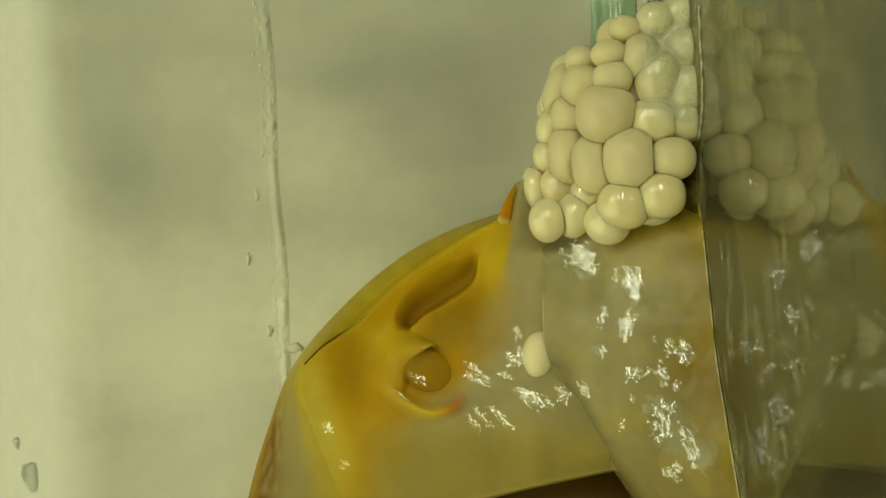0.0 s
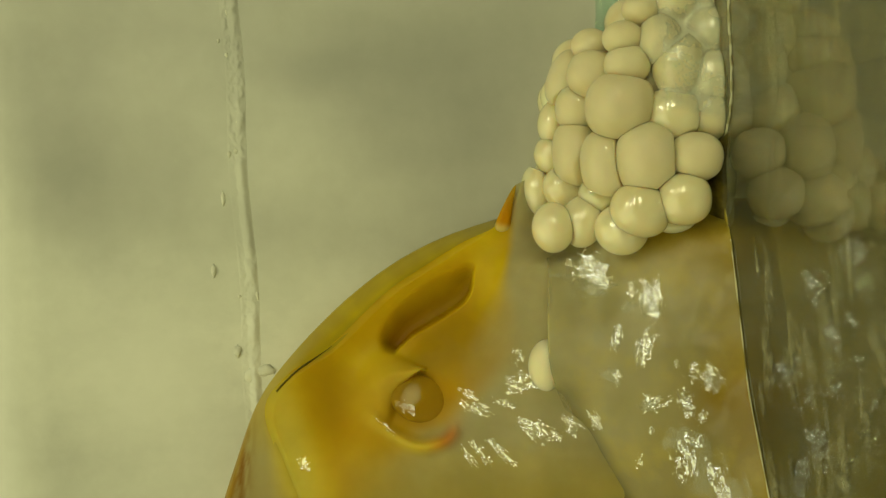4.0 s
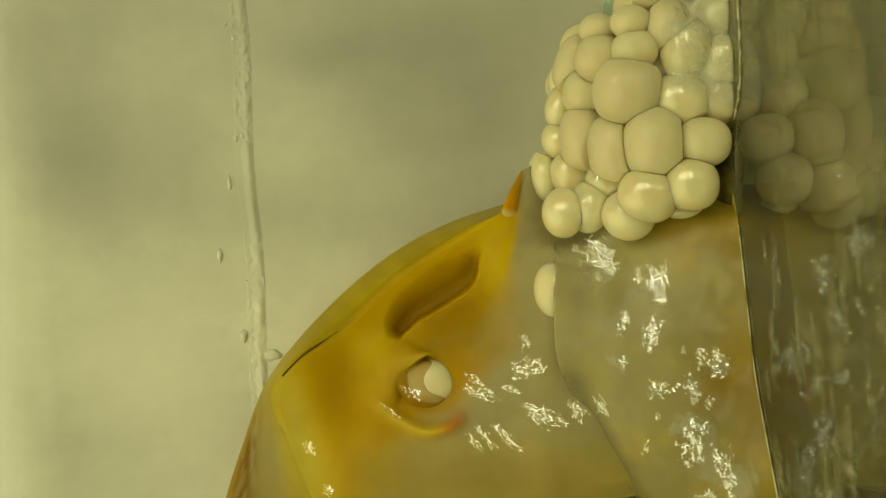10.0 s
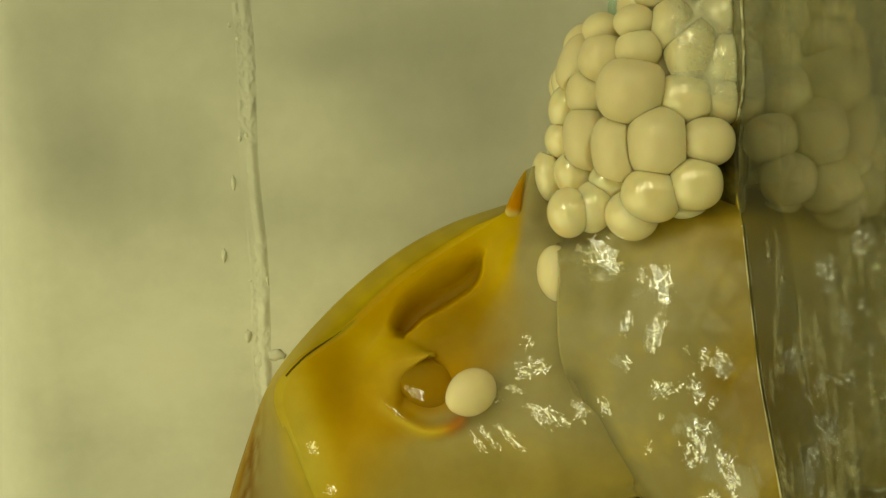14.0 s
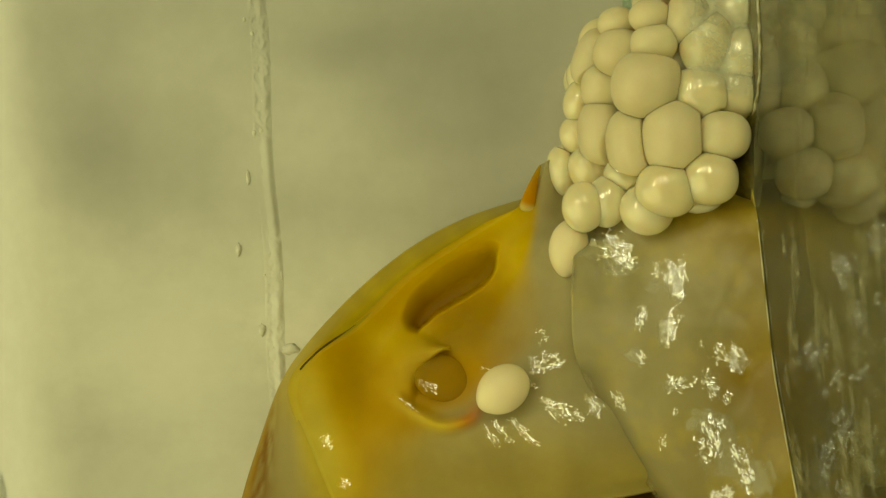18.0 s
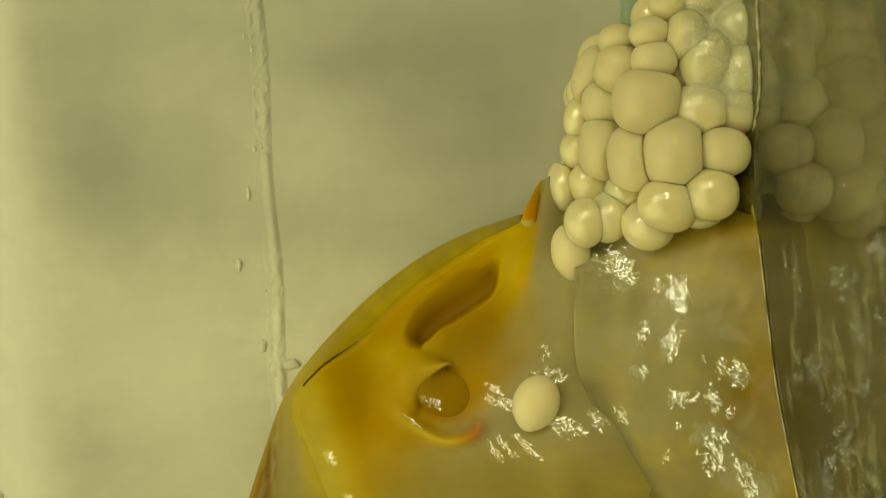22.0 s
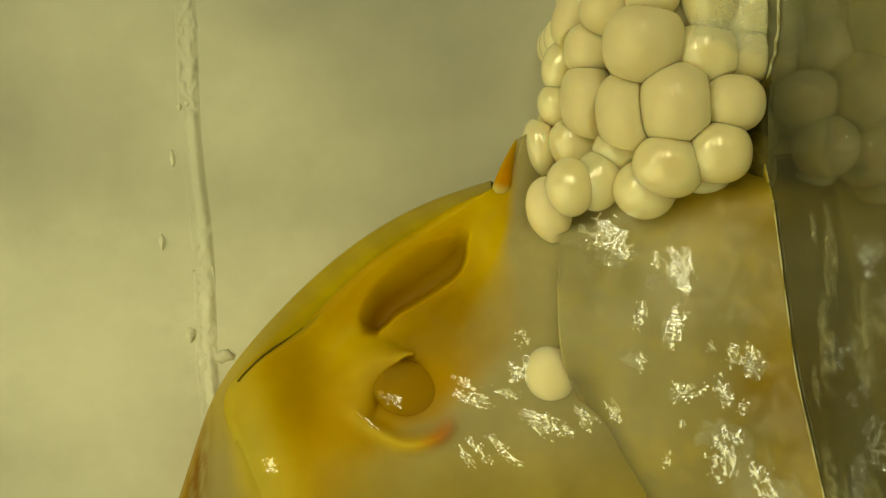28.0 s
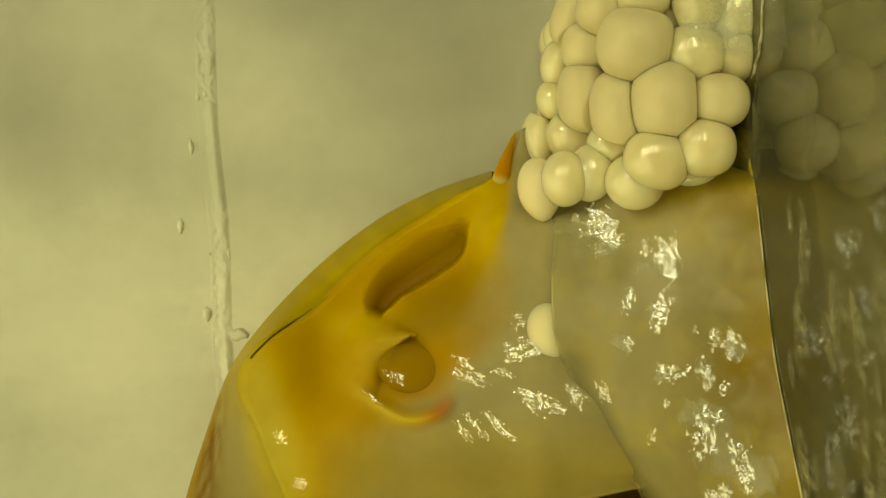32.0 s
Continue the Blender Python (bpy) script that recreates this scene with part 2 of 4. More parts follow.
def smear_material():
    """Thin dried slime on glass: long upright smears, mostly clear, with a pale haze for reflections."""
    m, nt, b = nodes_of("dried_slime")
    clear = nt.nodes.new("ShaderNodeBsdfTransparent")
    b.inputs["Base Color"].default_value = (0.38, 0.35, 0.14, 1)
    b.inputs["Roughness"].default_value = 0.5
    runs = noise_node(nt, 420, 4, 0.6, (1, 1, 0.05))
    fine = noise_node(nt, 1500, 3, 0.6, (1, 1, 0.12))
    r1 = ramp(nt, runs.outputs["Fac"], [(0.40, (0.05, 0.05, 0.05)), (0.68, (0.20, 0.20, 0.20))])
    r2 = ramp(nt, fine.outputs["Fac"], [(0.5, (0, 0, 0)), (0.72, (0.2, 0.2, 0.2))])
    at = nt.nodes.new("ShaderNodeAttribute")
    at.attribute_name = "pigment"
    k = mixed(nt, "MULTIPLY", 1.0, mixed(nt, "ADD", 1.0, r1.outputs[0], r2.outputs[0]), at.outputs["Color"])
    mix = nt.nodes.new("ShaderNodeMixShader")
    nt.links.new(k, mix.inputs[0])
    nt.links.new(clear.outputs[0], mix.inputs[1])
    nt.links.new(b.outputs[0], mix.inputs[2])
    nt.links.new(mix.outputs[0], nt.nodes["Material Output"].inputs["Surface"])
    return m


def fleck_material():
    """Whitish broken flecks on glass: slime, and mirrored glints put into the colour."""
    m, nt, b = nodes_of("slime_glint_fleck")
    clear = nt.nodes.new("ShaderNodeBsdfTransparent")
    b.inputs["Base Color"].default_value = (0.58, 0.57, 0.39, 1)
    b.inputs["Roughness"].default_value = 0.3
    n = noise_node(nt, 2600, 4, 0.65, (1, 0.5, 1))
    r = ramp(nt, n.outputs["Fac"], [(0.40, (0.03, 0.03, 0.03)), (0.66, (0.38, 0.38, 0.38))])
    at = nt.nodes.new("ShaderNodeAttribute")
    at.attribute_name = "pigment"
    mix = nt.nodes.new("ShaderNodeMixShader")
    nt.links.new(mixed(nt, "MULTIPLY", 1.0, r.outputs[0], at.outputs["Color"]), mix.inputs[0])
    nt.links.new(clear.outputs[0], mix.inputs[1])
    nt.links.new(b.outputs[0], mix.inputs[2])
    nt.links.new(mix.outputs[0], nt.nodes["Material Output"].inputs["Surface"])
    return m


M_FLECK = fleck_material()
M_WALL, M_SEAM = wall_material(smeared_shaded=True), seam_material()
M_EGG = egg_material("wet_egg", (0.86, 0.765, 0.475), (0.90, 0.81, 0.53), 1.0, 0.4, coat_ior=1.95)
M_FRESH = egg_material("fresh_egg", (0.93, 0.80, 0.53), (0.94, 0.82, 0.55), 0.5, 0.4, coat_ior=1.5)
M_DRY = egg_material("dry_egg", (0.72, 0.645, 0.42), (0.77, 0.695, 0.46), 0.35, 0.5, coat_ior=1.7)
M_VEIL = veil_material()
M_GLASS = glass_material("tank_glass", (0.84, 0.86, 0.60), 0.0, 1.66)
M_GREEN = glass_material("glass_edge", (0.45, 0.66, 0.5), 0.12)
M_DROP = glass_material("drop", (0.97, 0.98, 0.95), 0.0)
M_SKIN = flesh("snail_skin", wet=0.1, sss=0.6, coat=0.03)
M_FOOT = flesh("snail_foot", ripple=1100.0, wet=0.3, gloss=0.35, sss=0.6, blotch=0.32)
M_CLEAR = slime_material()
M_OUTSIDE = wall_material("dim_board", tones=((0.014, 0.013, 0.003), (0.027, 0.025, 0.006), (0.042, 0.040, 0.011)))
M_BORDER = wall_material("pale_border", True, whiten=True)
M_EDGE = seam_material("dark_backing", (0.03, 0.034, 0.012), (0.06, 0.066, 0.026), 700, 0.5)
M_SHELL = flesh("shell_skin", sss=0.3, wet=0.1, coat=0.02)
M_BULB = flesh("pale_membrane", False, (0.60, 0.37, 0.01), wet=0.1, coat=0.2)
M_BULB.node_tree.nodes["Principled BSDF"].inputs["Alpha"].default_value = 0.46
M_BULB.node_tree.nodes["Principled BSDF"].inputs["Coat Roughness"].default_value = 0.06
# dark tone of the filler below the mantle, shade put into its colour
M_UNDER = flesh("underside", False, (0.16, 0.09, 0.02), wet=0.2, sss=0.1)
M_SLIME = flesh("slime", sss=0.0, wet=0.3)
M_STREAK = smear_material()


# ---- building blocks ----
def smooth(a, b, x):
    k = min(1.0, max(0.0, (x - a) / (b - a)))
    return k * k * (3 - 2 * k)


def blend(a, b, k):
    return tuple(p + (q - p) * k for p, q in zip(a, b))


def spline(points, s):
    """A smooth line through points (tuples of any length), s from 0 to 1."""
    n = len(points) - 1
    x = min(max(s, 0.0), 1.0) * n
    i = min(int(x), n - 1)
    f = x - i
    a, b, c, d = (points[min(max(j, 0), n)] for j in (i - 1, i, i + 1, i + 2))
    return tuple(0.5 * (2 * q + (r - p) * f + (2 * p - 5 * q + 4 * r - w) * f * f + (3 * q - p - 3 * r + w) * f ** 3)
                 for p, q, r, w in zip(a, b, c, d))


def empty(name, at=(0, 0, 0)):
    ob = new(name)
    ob.location = at
    ob.empty_display_size = 0.005
    return ob


def mesh_part(name, mesh, material, parent=None, label=""):
    ob = new(name, mesh)
    if not mesh.materials:
        mesh.materials.append(material)
    if parent is not None:
        ob.parent = parent
        ob.matrix_parent_inverse = parent.matrix_basis.inverted()
    if label:
        tagged(ob, label)
    return ob


def part(name, bm, material, parent=None, label=""):
    me = bpy.data.meshes.new(name)
    bm.normal_update()
    bm.to_mesh(me)
    bm.free()
    for p in me.polygons:
        p.use_smooth = True
    return mesh_part(name, me, material, parent, label)


def sheet(name, fn, nu, nv, material, parent=None, label=""):
    """A skin of nu by nv cells; fn(s, t) gives a place in metres and, if it has one, a pigment."""
    verts, cols, faces = [], [], []
    for j in range(nv + 1):
        for i in range(nu + 1):
            got = fn(i / nu, j / nv)
            verts.append(tuple(got[0]))
            cols.append(got[1])
    w = nu + 1
    for j in range(nv):
        for i in range(nu):
            faces.append((j * w + i, j * w + i + 1, (j + 1) * w + i + 1, (j + 1) * w + i))
    me = bpy.data.meshes.new(name)
    me.from_pydata(verts, [], faces)
    at = me.color_attributes.new("pigment", "FLOAT_COLOR", "POINT")
    for k, c in enumerate(cols):
        at.data[k].color = (*c, 1)[:4]
    bm = bmesh.new()
    bm.from_mesh(me)
    bmesh.ops.recalc_face_normals(bm, faces=bm.faces)
    bm.to_mesh(me)
    bm.free()
    me.polygons.foreach_set("use_smooth", [True] * len(me.polygons))
    return mesh_part(name, me, material, parent, label)


def tube(name, line, radius, material, parent=None, label="", n=40, around=14, flat=1.0, colour=None):
    """A closed tapered tube: line(s) a place in metres, radius(s) in millimetres, flat its thickness towards the lens."""
    rings, cols = [], []
    for i in range(n + 1):
        s = i / n
        c, e = Vector(line(s)), Vector(line(min(1, s + 0.01))) - Vector(line(max(0, s - 0.01)))
        side = e.cross(Vector((0, 1, 0))).normalized()
        front = side.cross(e).normalized()
        r = radius(s) * MM
        rings.append([c + r * (math.cos(q) * side + flat * math.sin(q) * front)
                      for q in (2 * math.pi * k / around for k in range(around))])
        cols.append(colour(s) if colour else (0.5, 0.5, 0.5))
    verts = [tuple(p) for r in rings for p in r]
    faces = [(i * around + k, i * around + (k + 1) % around, (i + 1) * around + (k + 1) % around, (i + 1) * around + k)
             for i in range(n) for k in range(around)]
    faces += [tuple(range(around))[::-1], tuple(n * around + k for k in range(around))]
    me = bpy.data.meshes.new(name)
    me.from_pydata(verts, [], faces)
    at = me.color_attributes.new("pigment", "FLOAT_COLOR", "POINT")
    for k in range(len(verts)):
        at.data[k].color = (*cols[k // around], 1)
    me.polygons.foreach_set("use_smooth", [True] * len(me.polygons))
    return mesh_part(name, me, material, parent, label)


def slab(name, lo, hi, material, bevel=0.0):
    bm = bmesh.new()
    bmesh.ops.create_cube(bm, size=1)
    for v in bm.verts:
        v.co = Vector([((a + b) / 2 + c * (b - a)) * MM for a, b, c in zip(lo, hi, v.co)])
    if bevel:
        bmesh.ops.bevel(bm, geom=bm.edges[:], offset=bevel * MM, segments=2, affect="EDGES")
    me = bpy.data.meshes.new(name)
    bm.to_mesh(me)
    bm.free()
    return mesh_part(name, me, material)


# ---- the tank: back wall, side pane, floor, far side ----
PANE_X = 12.0
tagged(slab("wall_back", (-20.2, 0, -140), (PANE_X, 6, 140), M_WALL), "pale matt back wall of the tank, faintly smeared, with dim bands painted in", "wall", kind="structure")
pane = tagged(slab("glass_pane", (PANE_X, -170, -140), (PANE_X + 4, -0.02, 140), M_GLASS), "clear greenish glass side pane with streaks of slime", "glass pane", kind="structure")
pane.visible_shadow = False
# dark backing added so the strip seen through the pane stays dark
tagged(slab("edge_backing", (PANE_X + 0.01, 0, -140), (PANE_X + 4.5, 6, 140), M_EDGE), "dark green backing added behind the edge of the pane", "silicone", kind="structure")
tagged(slab("wall_side", (-324, -170, -140), (-320, 6, 140), M_WALL), "pale far side wall of the tank", "wall", kind="structure")
tagged(slab("floor", (-324, -170, -144), (PANE_X + 4, 6, -140), M_WALL), "pale floor of the tank", "floor", kind="structure")


# made-up dim board, keeps what shows through the pane dark
tagged(slab("outside_board", (90, -200, -160), (96, 40, 160), M_OUTSIDE), "dim olive board added outside the tank to keep the pane dark", "wall", kind="structure")


def fillet_fn(s, t):
    """Clear silicone run into the corner between wall and pane, hollow and a little wavy."""
    z = -130 + 260 * s
    a = t * math.pi / 2
    r = 3.3 + 0.25 * noise.noise((z / 9, 0, 0)) + 0.12 * noise.noise((z / 2, 4, 0))
    x = PANE_X - r + r * math.sin(a)
    y = -r + r * math.cos(a)
    return Vector((x - 0.01, y - 0.01, z)) * MM, (0.5, 0.6, 0.5)


tagged(sheet("trim_corner", fillet_fn, 300, 14, M_GREEN), "greenish clear silicone in the tank corner", "silicone", kind="structure")


def border_depth(x):
    """The wall rounds off at its free side and falls back."""
    d = max(0.0, -20.2 - x)
    return 0.9 * (math.sqrt(d * d + 14) - math.sqrt(14))


def strip_fn(s, t):
    z = -140 + 280 * s
    x = -20.2 - 40 * t ** 1.6 if t < 0.8 else -48.2 - (t - 0.8) * 1354
    y = border_depth(max(x, -48.2)) + 0.02 * noise.noise((x * 1.3, z * 1.3, 0)) * smooth(0, 0.1, t)
    k = smooth(-21.2, -24.4, x + 0.4 * noise.noise((0, 0, z / 6)))
    return Vector((x, y, z)) * MM, (k, k, k)


tagged(sheet("trim_border", strip_fn, 240, 90, M_BORDER), "smooth whitish rounded border beside the wall", "border strip", kind="structure")


def droplet(u, v, y, r, squash):
    bm = bmesh.new()
    bmesh.ops.create_icosphere(bm, subdivisions=3, radius=1)
    c = P(u, v, y)
    c.y = border_depth(c.x / MM) * MM
    for w in bm.verts:
        w.co = Vector((w.co.x * r * (1 + 0.12 * math.sin(3 * w.co.z)), min(w.co.y, 0.25) * r * 0.4, w.co.z * r * squash)) * MM + c
    ob = part("water_drop", bm, M_DROP)
    return tagged(ob, "small clear water drop on the pale border", "drop", "drops on the border")


droplet(-84, 914, -0.75, 0.75, 1.2)
droplet(-108, 908, -0.85, 0.35, 1.5)
droplet(-136, 850, -0.95, 0.35, 1.0)


# ---- seam on the back wall ----
def seam_point(v):
    return 398 + 0.067 * v + 3 * math.sin(v / 60)


def seam_fn(s, t):
    """A run of silicone: rough and broken at its upper part, then a rounded ridge with a torn side, then lumps."""
    v = -500 + 1900 * s
    a = t * 2 - 1
    n1 = noise.noise((v / 45, 1.7, 0))
    u = seam_point(v) + 15 + a * 18 + 2.5 * noise.noise((v / 14, 3, 0)) * (1 - a * a)
    rough = smooth(275, 240, v) + smooth(395, 420, v) * 0.7
    full = 0.35 + 0.65 * smooth(-0.45, 0.05, n1 + 0.9 * smooth(240, 270, v) * smooth(410, 400, v) + 0.35 * smooth(430, 450, v) - 0.25)
    torn = -0.22 + 0.25 * noise.noise((v / 18, 9, 0))
    ridge = math.exp(-((a - 0.30) / 0.42) ** 2) * smooth(torn - 0.10, torn + 0.12, a) * (0.15 * full + 0.015)
    lumps = max(0.0, noise.noise((u / 8, v / 13, 2)) + 0.1) * 0.085 * rough
    lumps += max(0.0, noise.noise((u / 5, v / 6, 4))) * 0.03 * (0.3 + rough)
    lift = (ridge + lumps) * smooth(1.0, 0.65, abs(a))
    return P(u, v, 0.012 - 0.016 * smooth(1.0, 0.9, abs(a)) - lift), (0.8, 0.8, 0.7)


seam = tagged(sheet("trim_seam", seam_fn, 950, 26, M_WALL), "chipped pale silicone seam on the back wall", "seam", kind="structure")


def crumb(u, v, ru, rv, high):
    bm = bmesh.new()
    bmesh.ops.create_icosphere(bm, subdivisions=2, radius=1)
    c, k = P(u, v, 0), DIST / FOC * MM
    for w in bm.verts:
        f = 1 + 0.45 * noise.noise((w.co.x * 1.4 + u, w.co.z * 1.4 + v, w.co.y))
        w.co = Vector((w.co.x * ru * k * f, w.co.y * high * MM, w.co.z * rv * k * f)) + c
    return part("crumb", bm, M_SEAM, seam)


random.seed(11)
crumb(386, 456, 4.5, 12, 0.2)
crumb(428, 597, 7, 12, 0.2)
crumb(402, 328, 4, 12, 0.15)
crumb(452, 642, 11, 14, 0.12)
crumb(476, 632, 18, 11, 0.10)
for k in range(14):
    v = random.uniform(-120, 250) if k < 11 else random.uniform(480, 720)
    u = seam_point(v) + random.gauss(9, 9)
    crumb(u, v, random.uniform(1.5, 4), random.uniform(2, 7), random.uniform(0.06, 0.13))


# ---- egg clutch ----
def egg_mesh(fineness=4):
    bm = bmesh.new()
    bmesh.ops.create_icosphere(bm, subdivisions=fineness, radius=1)
    me = bpy.data.meshes.new("egg")
    bm.to_mesh(me)
    bm.free()
    me.polygons.foreach_set("use_smooth", [True] * len(me.polygons))
    me.materials.append(M_EGG)
    return me


EGG = egg_mesh()


def put_egg(name, u, v, y, r, parent):
    """A round egg with its middle at y and half width r across the view."""
    k = (DIST + y) / FOC
    ob = new(name, EGG)
    ob.matrix_basis = Matrix.LocRotScale(P(u, v, y), Euler((0, radians(-ROLL), 0)), Vector((r, r, r)) * k * MM)
    ob.parent = parent
    return ob


clutch = tagged(empty("egg_clutch"), "cream-coloured clutch of packed snail eggs stuck in the tank corner", "egg clutch")
# middle and half axes in the resting camera's view, how far the egg sits back in the heap, and its lean
FRONT = [
    (1106, 163, 54, 53, 0, 0), (1155, 257, 49, 59, 0, -6), (1081, 269, 39, 57, 0.1, -8), (1240, 253, 42, 38, -0.5, 4), (1200, 180, 47, 43, 0.2, 14),
    (1218, 328, 43, 41, -0.45, 0), (1142, 348, 47, 42, 0.0, 10), (1108, 383, 47, 44, 0.45, 18), (1039, 368, 37, 46, 0.5, 8),
    (988, 379, 37, 44, 0.6, -4), (1027, 250, 36, 55, 0.1, -6), (1010, 309, 35, 36, 0.35, -20), (1030, 290, 24, 30, 1.2, 0), (957, 314, 26, 44, 0.3, -8),
    (1070, 324, 34, 27, 0.3, 20), (980, 252, 26, 33, 0.2, -15), (1002, 238, 20, 36, 1.2, 0),
]
UPPER = [
    (1032, 167, 36, 37, 0.2, 0), (1004, 200, 18, 34, 1.2, 0), (985, 192, 25, 38, 0.2, 10), (1057, 106, 39, 38, 0, 20), (1010, 115, 29, 46, 0.1, 20),
    (1054, 55, 34, 29, 0.1, 0), (1111, 42, 36, 30, 0, 0), (1119, 90, 36, 31, 0, 0), (1161, 118, 19, 23, 0.5, 0), (1174, 50, 40, 48, 0.2, 8),
    (1207, 92, 40, 54, 0.1, 4), (1266, 30, 42, 42, 0.1, 0), (1268, 116, 42, 50, 0.1, 0), (1262, 176, 44, 40, 0.2, 30), (1206, 376, 34, 17, 0.8, 0),
    (980, 146, 15, 26, 0.8, 0), (1205, -26, 40, 38, 0.4, 0), (1256, -42, 40, 36, 0.3, 0), (1142, -8, 32, 28, 0.4, 0),
]


def clutch_depth(u, v):
    """How far out the clutch bulges: deep at its free side, shallow where it meets the pane."""
    a = smooth(925, 1140, u)
    return -6.2 - 4.8 * a + 0.15 * smooth(1180, 1280, u) - 3.0 * smooth(1075, 985, u) * smooth(300, 370, v)


BACK = [egg[4] for egg in FRONT + UPPER]


def egg_frames():
    """Middle in millimetres, half axes and lean of each outer egg."""
    spec = []
    for u, v, ru, rv, back, lean in FRONT + UPPER:
        y = clutch_depth(u, v) + back - 0.012 * (ru - 40)
        k = (DIST + y) / FOC
        spec.append((np.array(P(u, v, y)) / MM, np.array((ru, 0.5 * (ru + rv), rv)) * k, radians(lean - ROLL)))
    return spec


def packed_eggs():
    """The outer eggs, swollen and pressed flat against one another and against the pane."""
    spec = egg_frames()
    fine = egg_mesh(5)
    unit = np.array([v.co for v in fine.vertices])
    full = unit / (np.abs(unit) ** 2.3).sum(1)[:, None] ** (1 / 2.3)
    out = []
    for i, (c, r, lean) in enumerate(spec):
        u, v, ru = (FRONT + UPPER)[i][:3]
        free = u < 1000 or v > 350 or v < 60
        p = unit * r * 1.03 if free else full * r * 1.15
        ca, sa = math.cos(lean), math.sin(lean)
        p = np.stack([p[:, 0] * ca + p[:, 2] * sa, p[:, 1], -p[:, 0] * sa + p[:, 2] * ca], 1) + c
        for j, (d, q, _) in enumerate(spec):
            gap = d - c
            dist = float(np.linalg.norm(gap))
            if j == i or dist > (r.mean() + q.mean()) * 1.25 or max(i, j) < 17 and min(BACK[i], BACK[j]) > -0.2 and abs(BACK[j] - BACK[i]) > 0.38:
                continue
            n = gap / dist
            mine, other = 1 / np.linalg.norm(n / r), 1 / np.linalg.norm(n / q)
            cut = dist * mine / (mine + other) + 0.010
            s = (p - c) @ n - cut
            w = 0.05
            t = np.where(s > -w, -w + w * np.tanh((s + w) / w), s)
            p = p + (t - s)[:, None] * n
        s = p[:, 0] - (PANE_X - 0.01)
        p[:, 0] += np.where(s > -0.2, -0.2 + 0.2 * np.tanh((s + 0.2) / 0.2) - s, 0)
        me = fine.copy()
        me.vertices.foreach_set("co", ((p - c) * MM).astype(np.float32).ravel())
        me.update()
        me.materials.clear()
        me.materials.append(M_EGG if v > 290 or u < 1000 or i == 4 or u > 1190 and v < 165 else M_DRY)
        ob = new("egg", me)
        ob.location = Vector(c) * MM
        ob.parent = clutch
        out.append(ob)
    bpy.data.meshes.remove(fine)
    return out


OUTER = packed_eggs()
random.seed(4)
for layer, (y0, inset) in enumerate(((-5.2, 26), (-3.1, 40), (-1.15, 30))):
    for r in range(6):
        for c in range(5):
            u = 985 + inset * 0.6 + c * 62 + (r % 2) * 30
            v = 20 + r * 66
            if u < 1255 - layer * 22 and not (r == 0 and c < 2):
                put_egg("egg", u + random.uniform(-6, 6), v + random.uniform(-6, 6), y0 + random.uniform(-.3, .3), 43, clutch)

VEIL_U, VEIL_V, CELL = 1150, -84, 2.0


def veil_depths():
    """The front of the eggs beside the pane, and a taut skin over it that bridges the hollows."""
    front = np.full((164, 84), -10.0)
    for ob in OUTER:
        p = np.empty(len(ob.data.vertices) * 3)
        ob.data.vertices.foreach_get("co", p)
        p = p.reshape(-1, 3) / MM + np.array(ob.location) / MM
        d = (DIST + p[:, 1]) / FOC
        i = np.round((441 - (p[:, 2] * CR - p[:, 0] * SR) / d - VEIL_V) / CELL).astype(int)
        j = np.round((784 + (p[:, 0] * CR + p[:, 2] * SR) / d - VEIL_U) / CELL).astype(int)
        ok = (i >= 0) & (i < 164) & (j >= 0) & (j < 84)
        np.minimum.at(front, (i[ok], j[ok]), p[ok, 1])

    def spread(g):
        w = np.pad(g, 1, mode="edge")
        return (w[:-2, 1:-1] + w[2:, 1:-1] + w[1:-1, :-2] + w[1:-1, 2:] + 2 * g) / 6

    w = np.pad(front, 1, mode="edge")
    front = np.minimum(front, np.minimum(np.minimum(w[:-2, 1:-1], w[2:, 1:-1]), np.minimum(w[1:-1, :-2], w[1:-1, 2:])))
    skin = front.copy()
    for _ in range(70):
        skin = np.minimum(front, spread(skin))
    for _ in range(3):
        skin = spread(skin)
    return front, skin - 0.05


EGG_FRONT, SKIN = veil_depths()


def veil_fn(s, t):
    """A skin of slime drawn over the eggs beside the pane."""
    i, j = round(s * 157), round(t * 78)
    u, v = VEIL_U + j * CELL, VEIL_V + i * CELL
    ragged = 14 * noise.noise((u / 40, v / 40, 8))
    over = smooth(1160, 1192, u + ragged) * smooth(205, 180, v + 0.35 * (1290 - u) + ragged)
    hollow = smooth(0.06, 0.4, float(EGG_FRONT[i, j] - SKIN[i, j]))
    x = P(u, v, float(SKIN[i, j]))
    x.x = min(x.x, (PANE_X - 0.02) * MM)
    return x, (over * (0.42 + 0.45 * hollow),) * 3


sheet("slime_veil", veil_fn, 157, 78, M_VEIL, clutch, "whitish glossy skin of slime over the upper eggs")

# ---- the snail ----
snail = tagged(empty("apple_snail", P(900, 700, -4)), "golden yellow apple snail with wet grey flesh laying eggs", "snail")

ARC = [(350, 1120), (372, 1000), (396, 890), (425, 795), (463, 690), (518, 611), (607, 518), (698, 446), (790, 397), (886, 364)]
LIP = [(640, 1120), (592, 1000), (553, 890), (515, 795), (488, 705), (527, 645), (604, 588), (702, 499), (792, 438), (880, 384)]


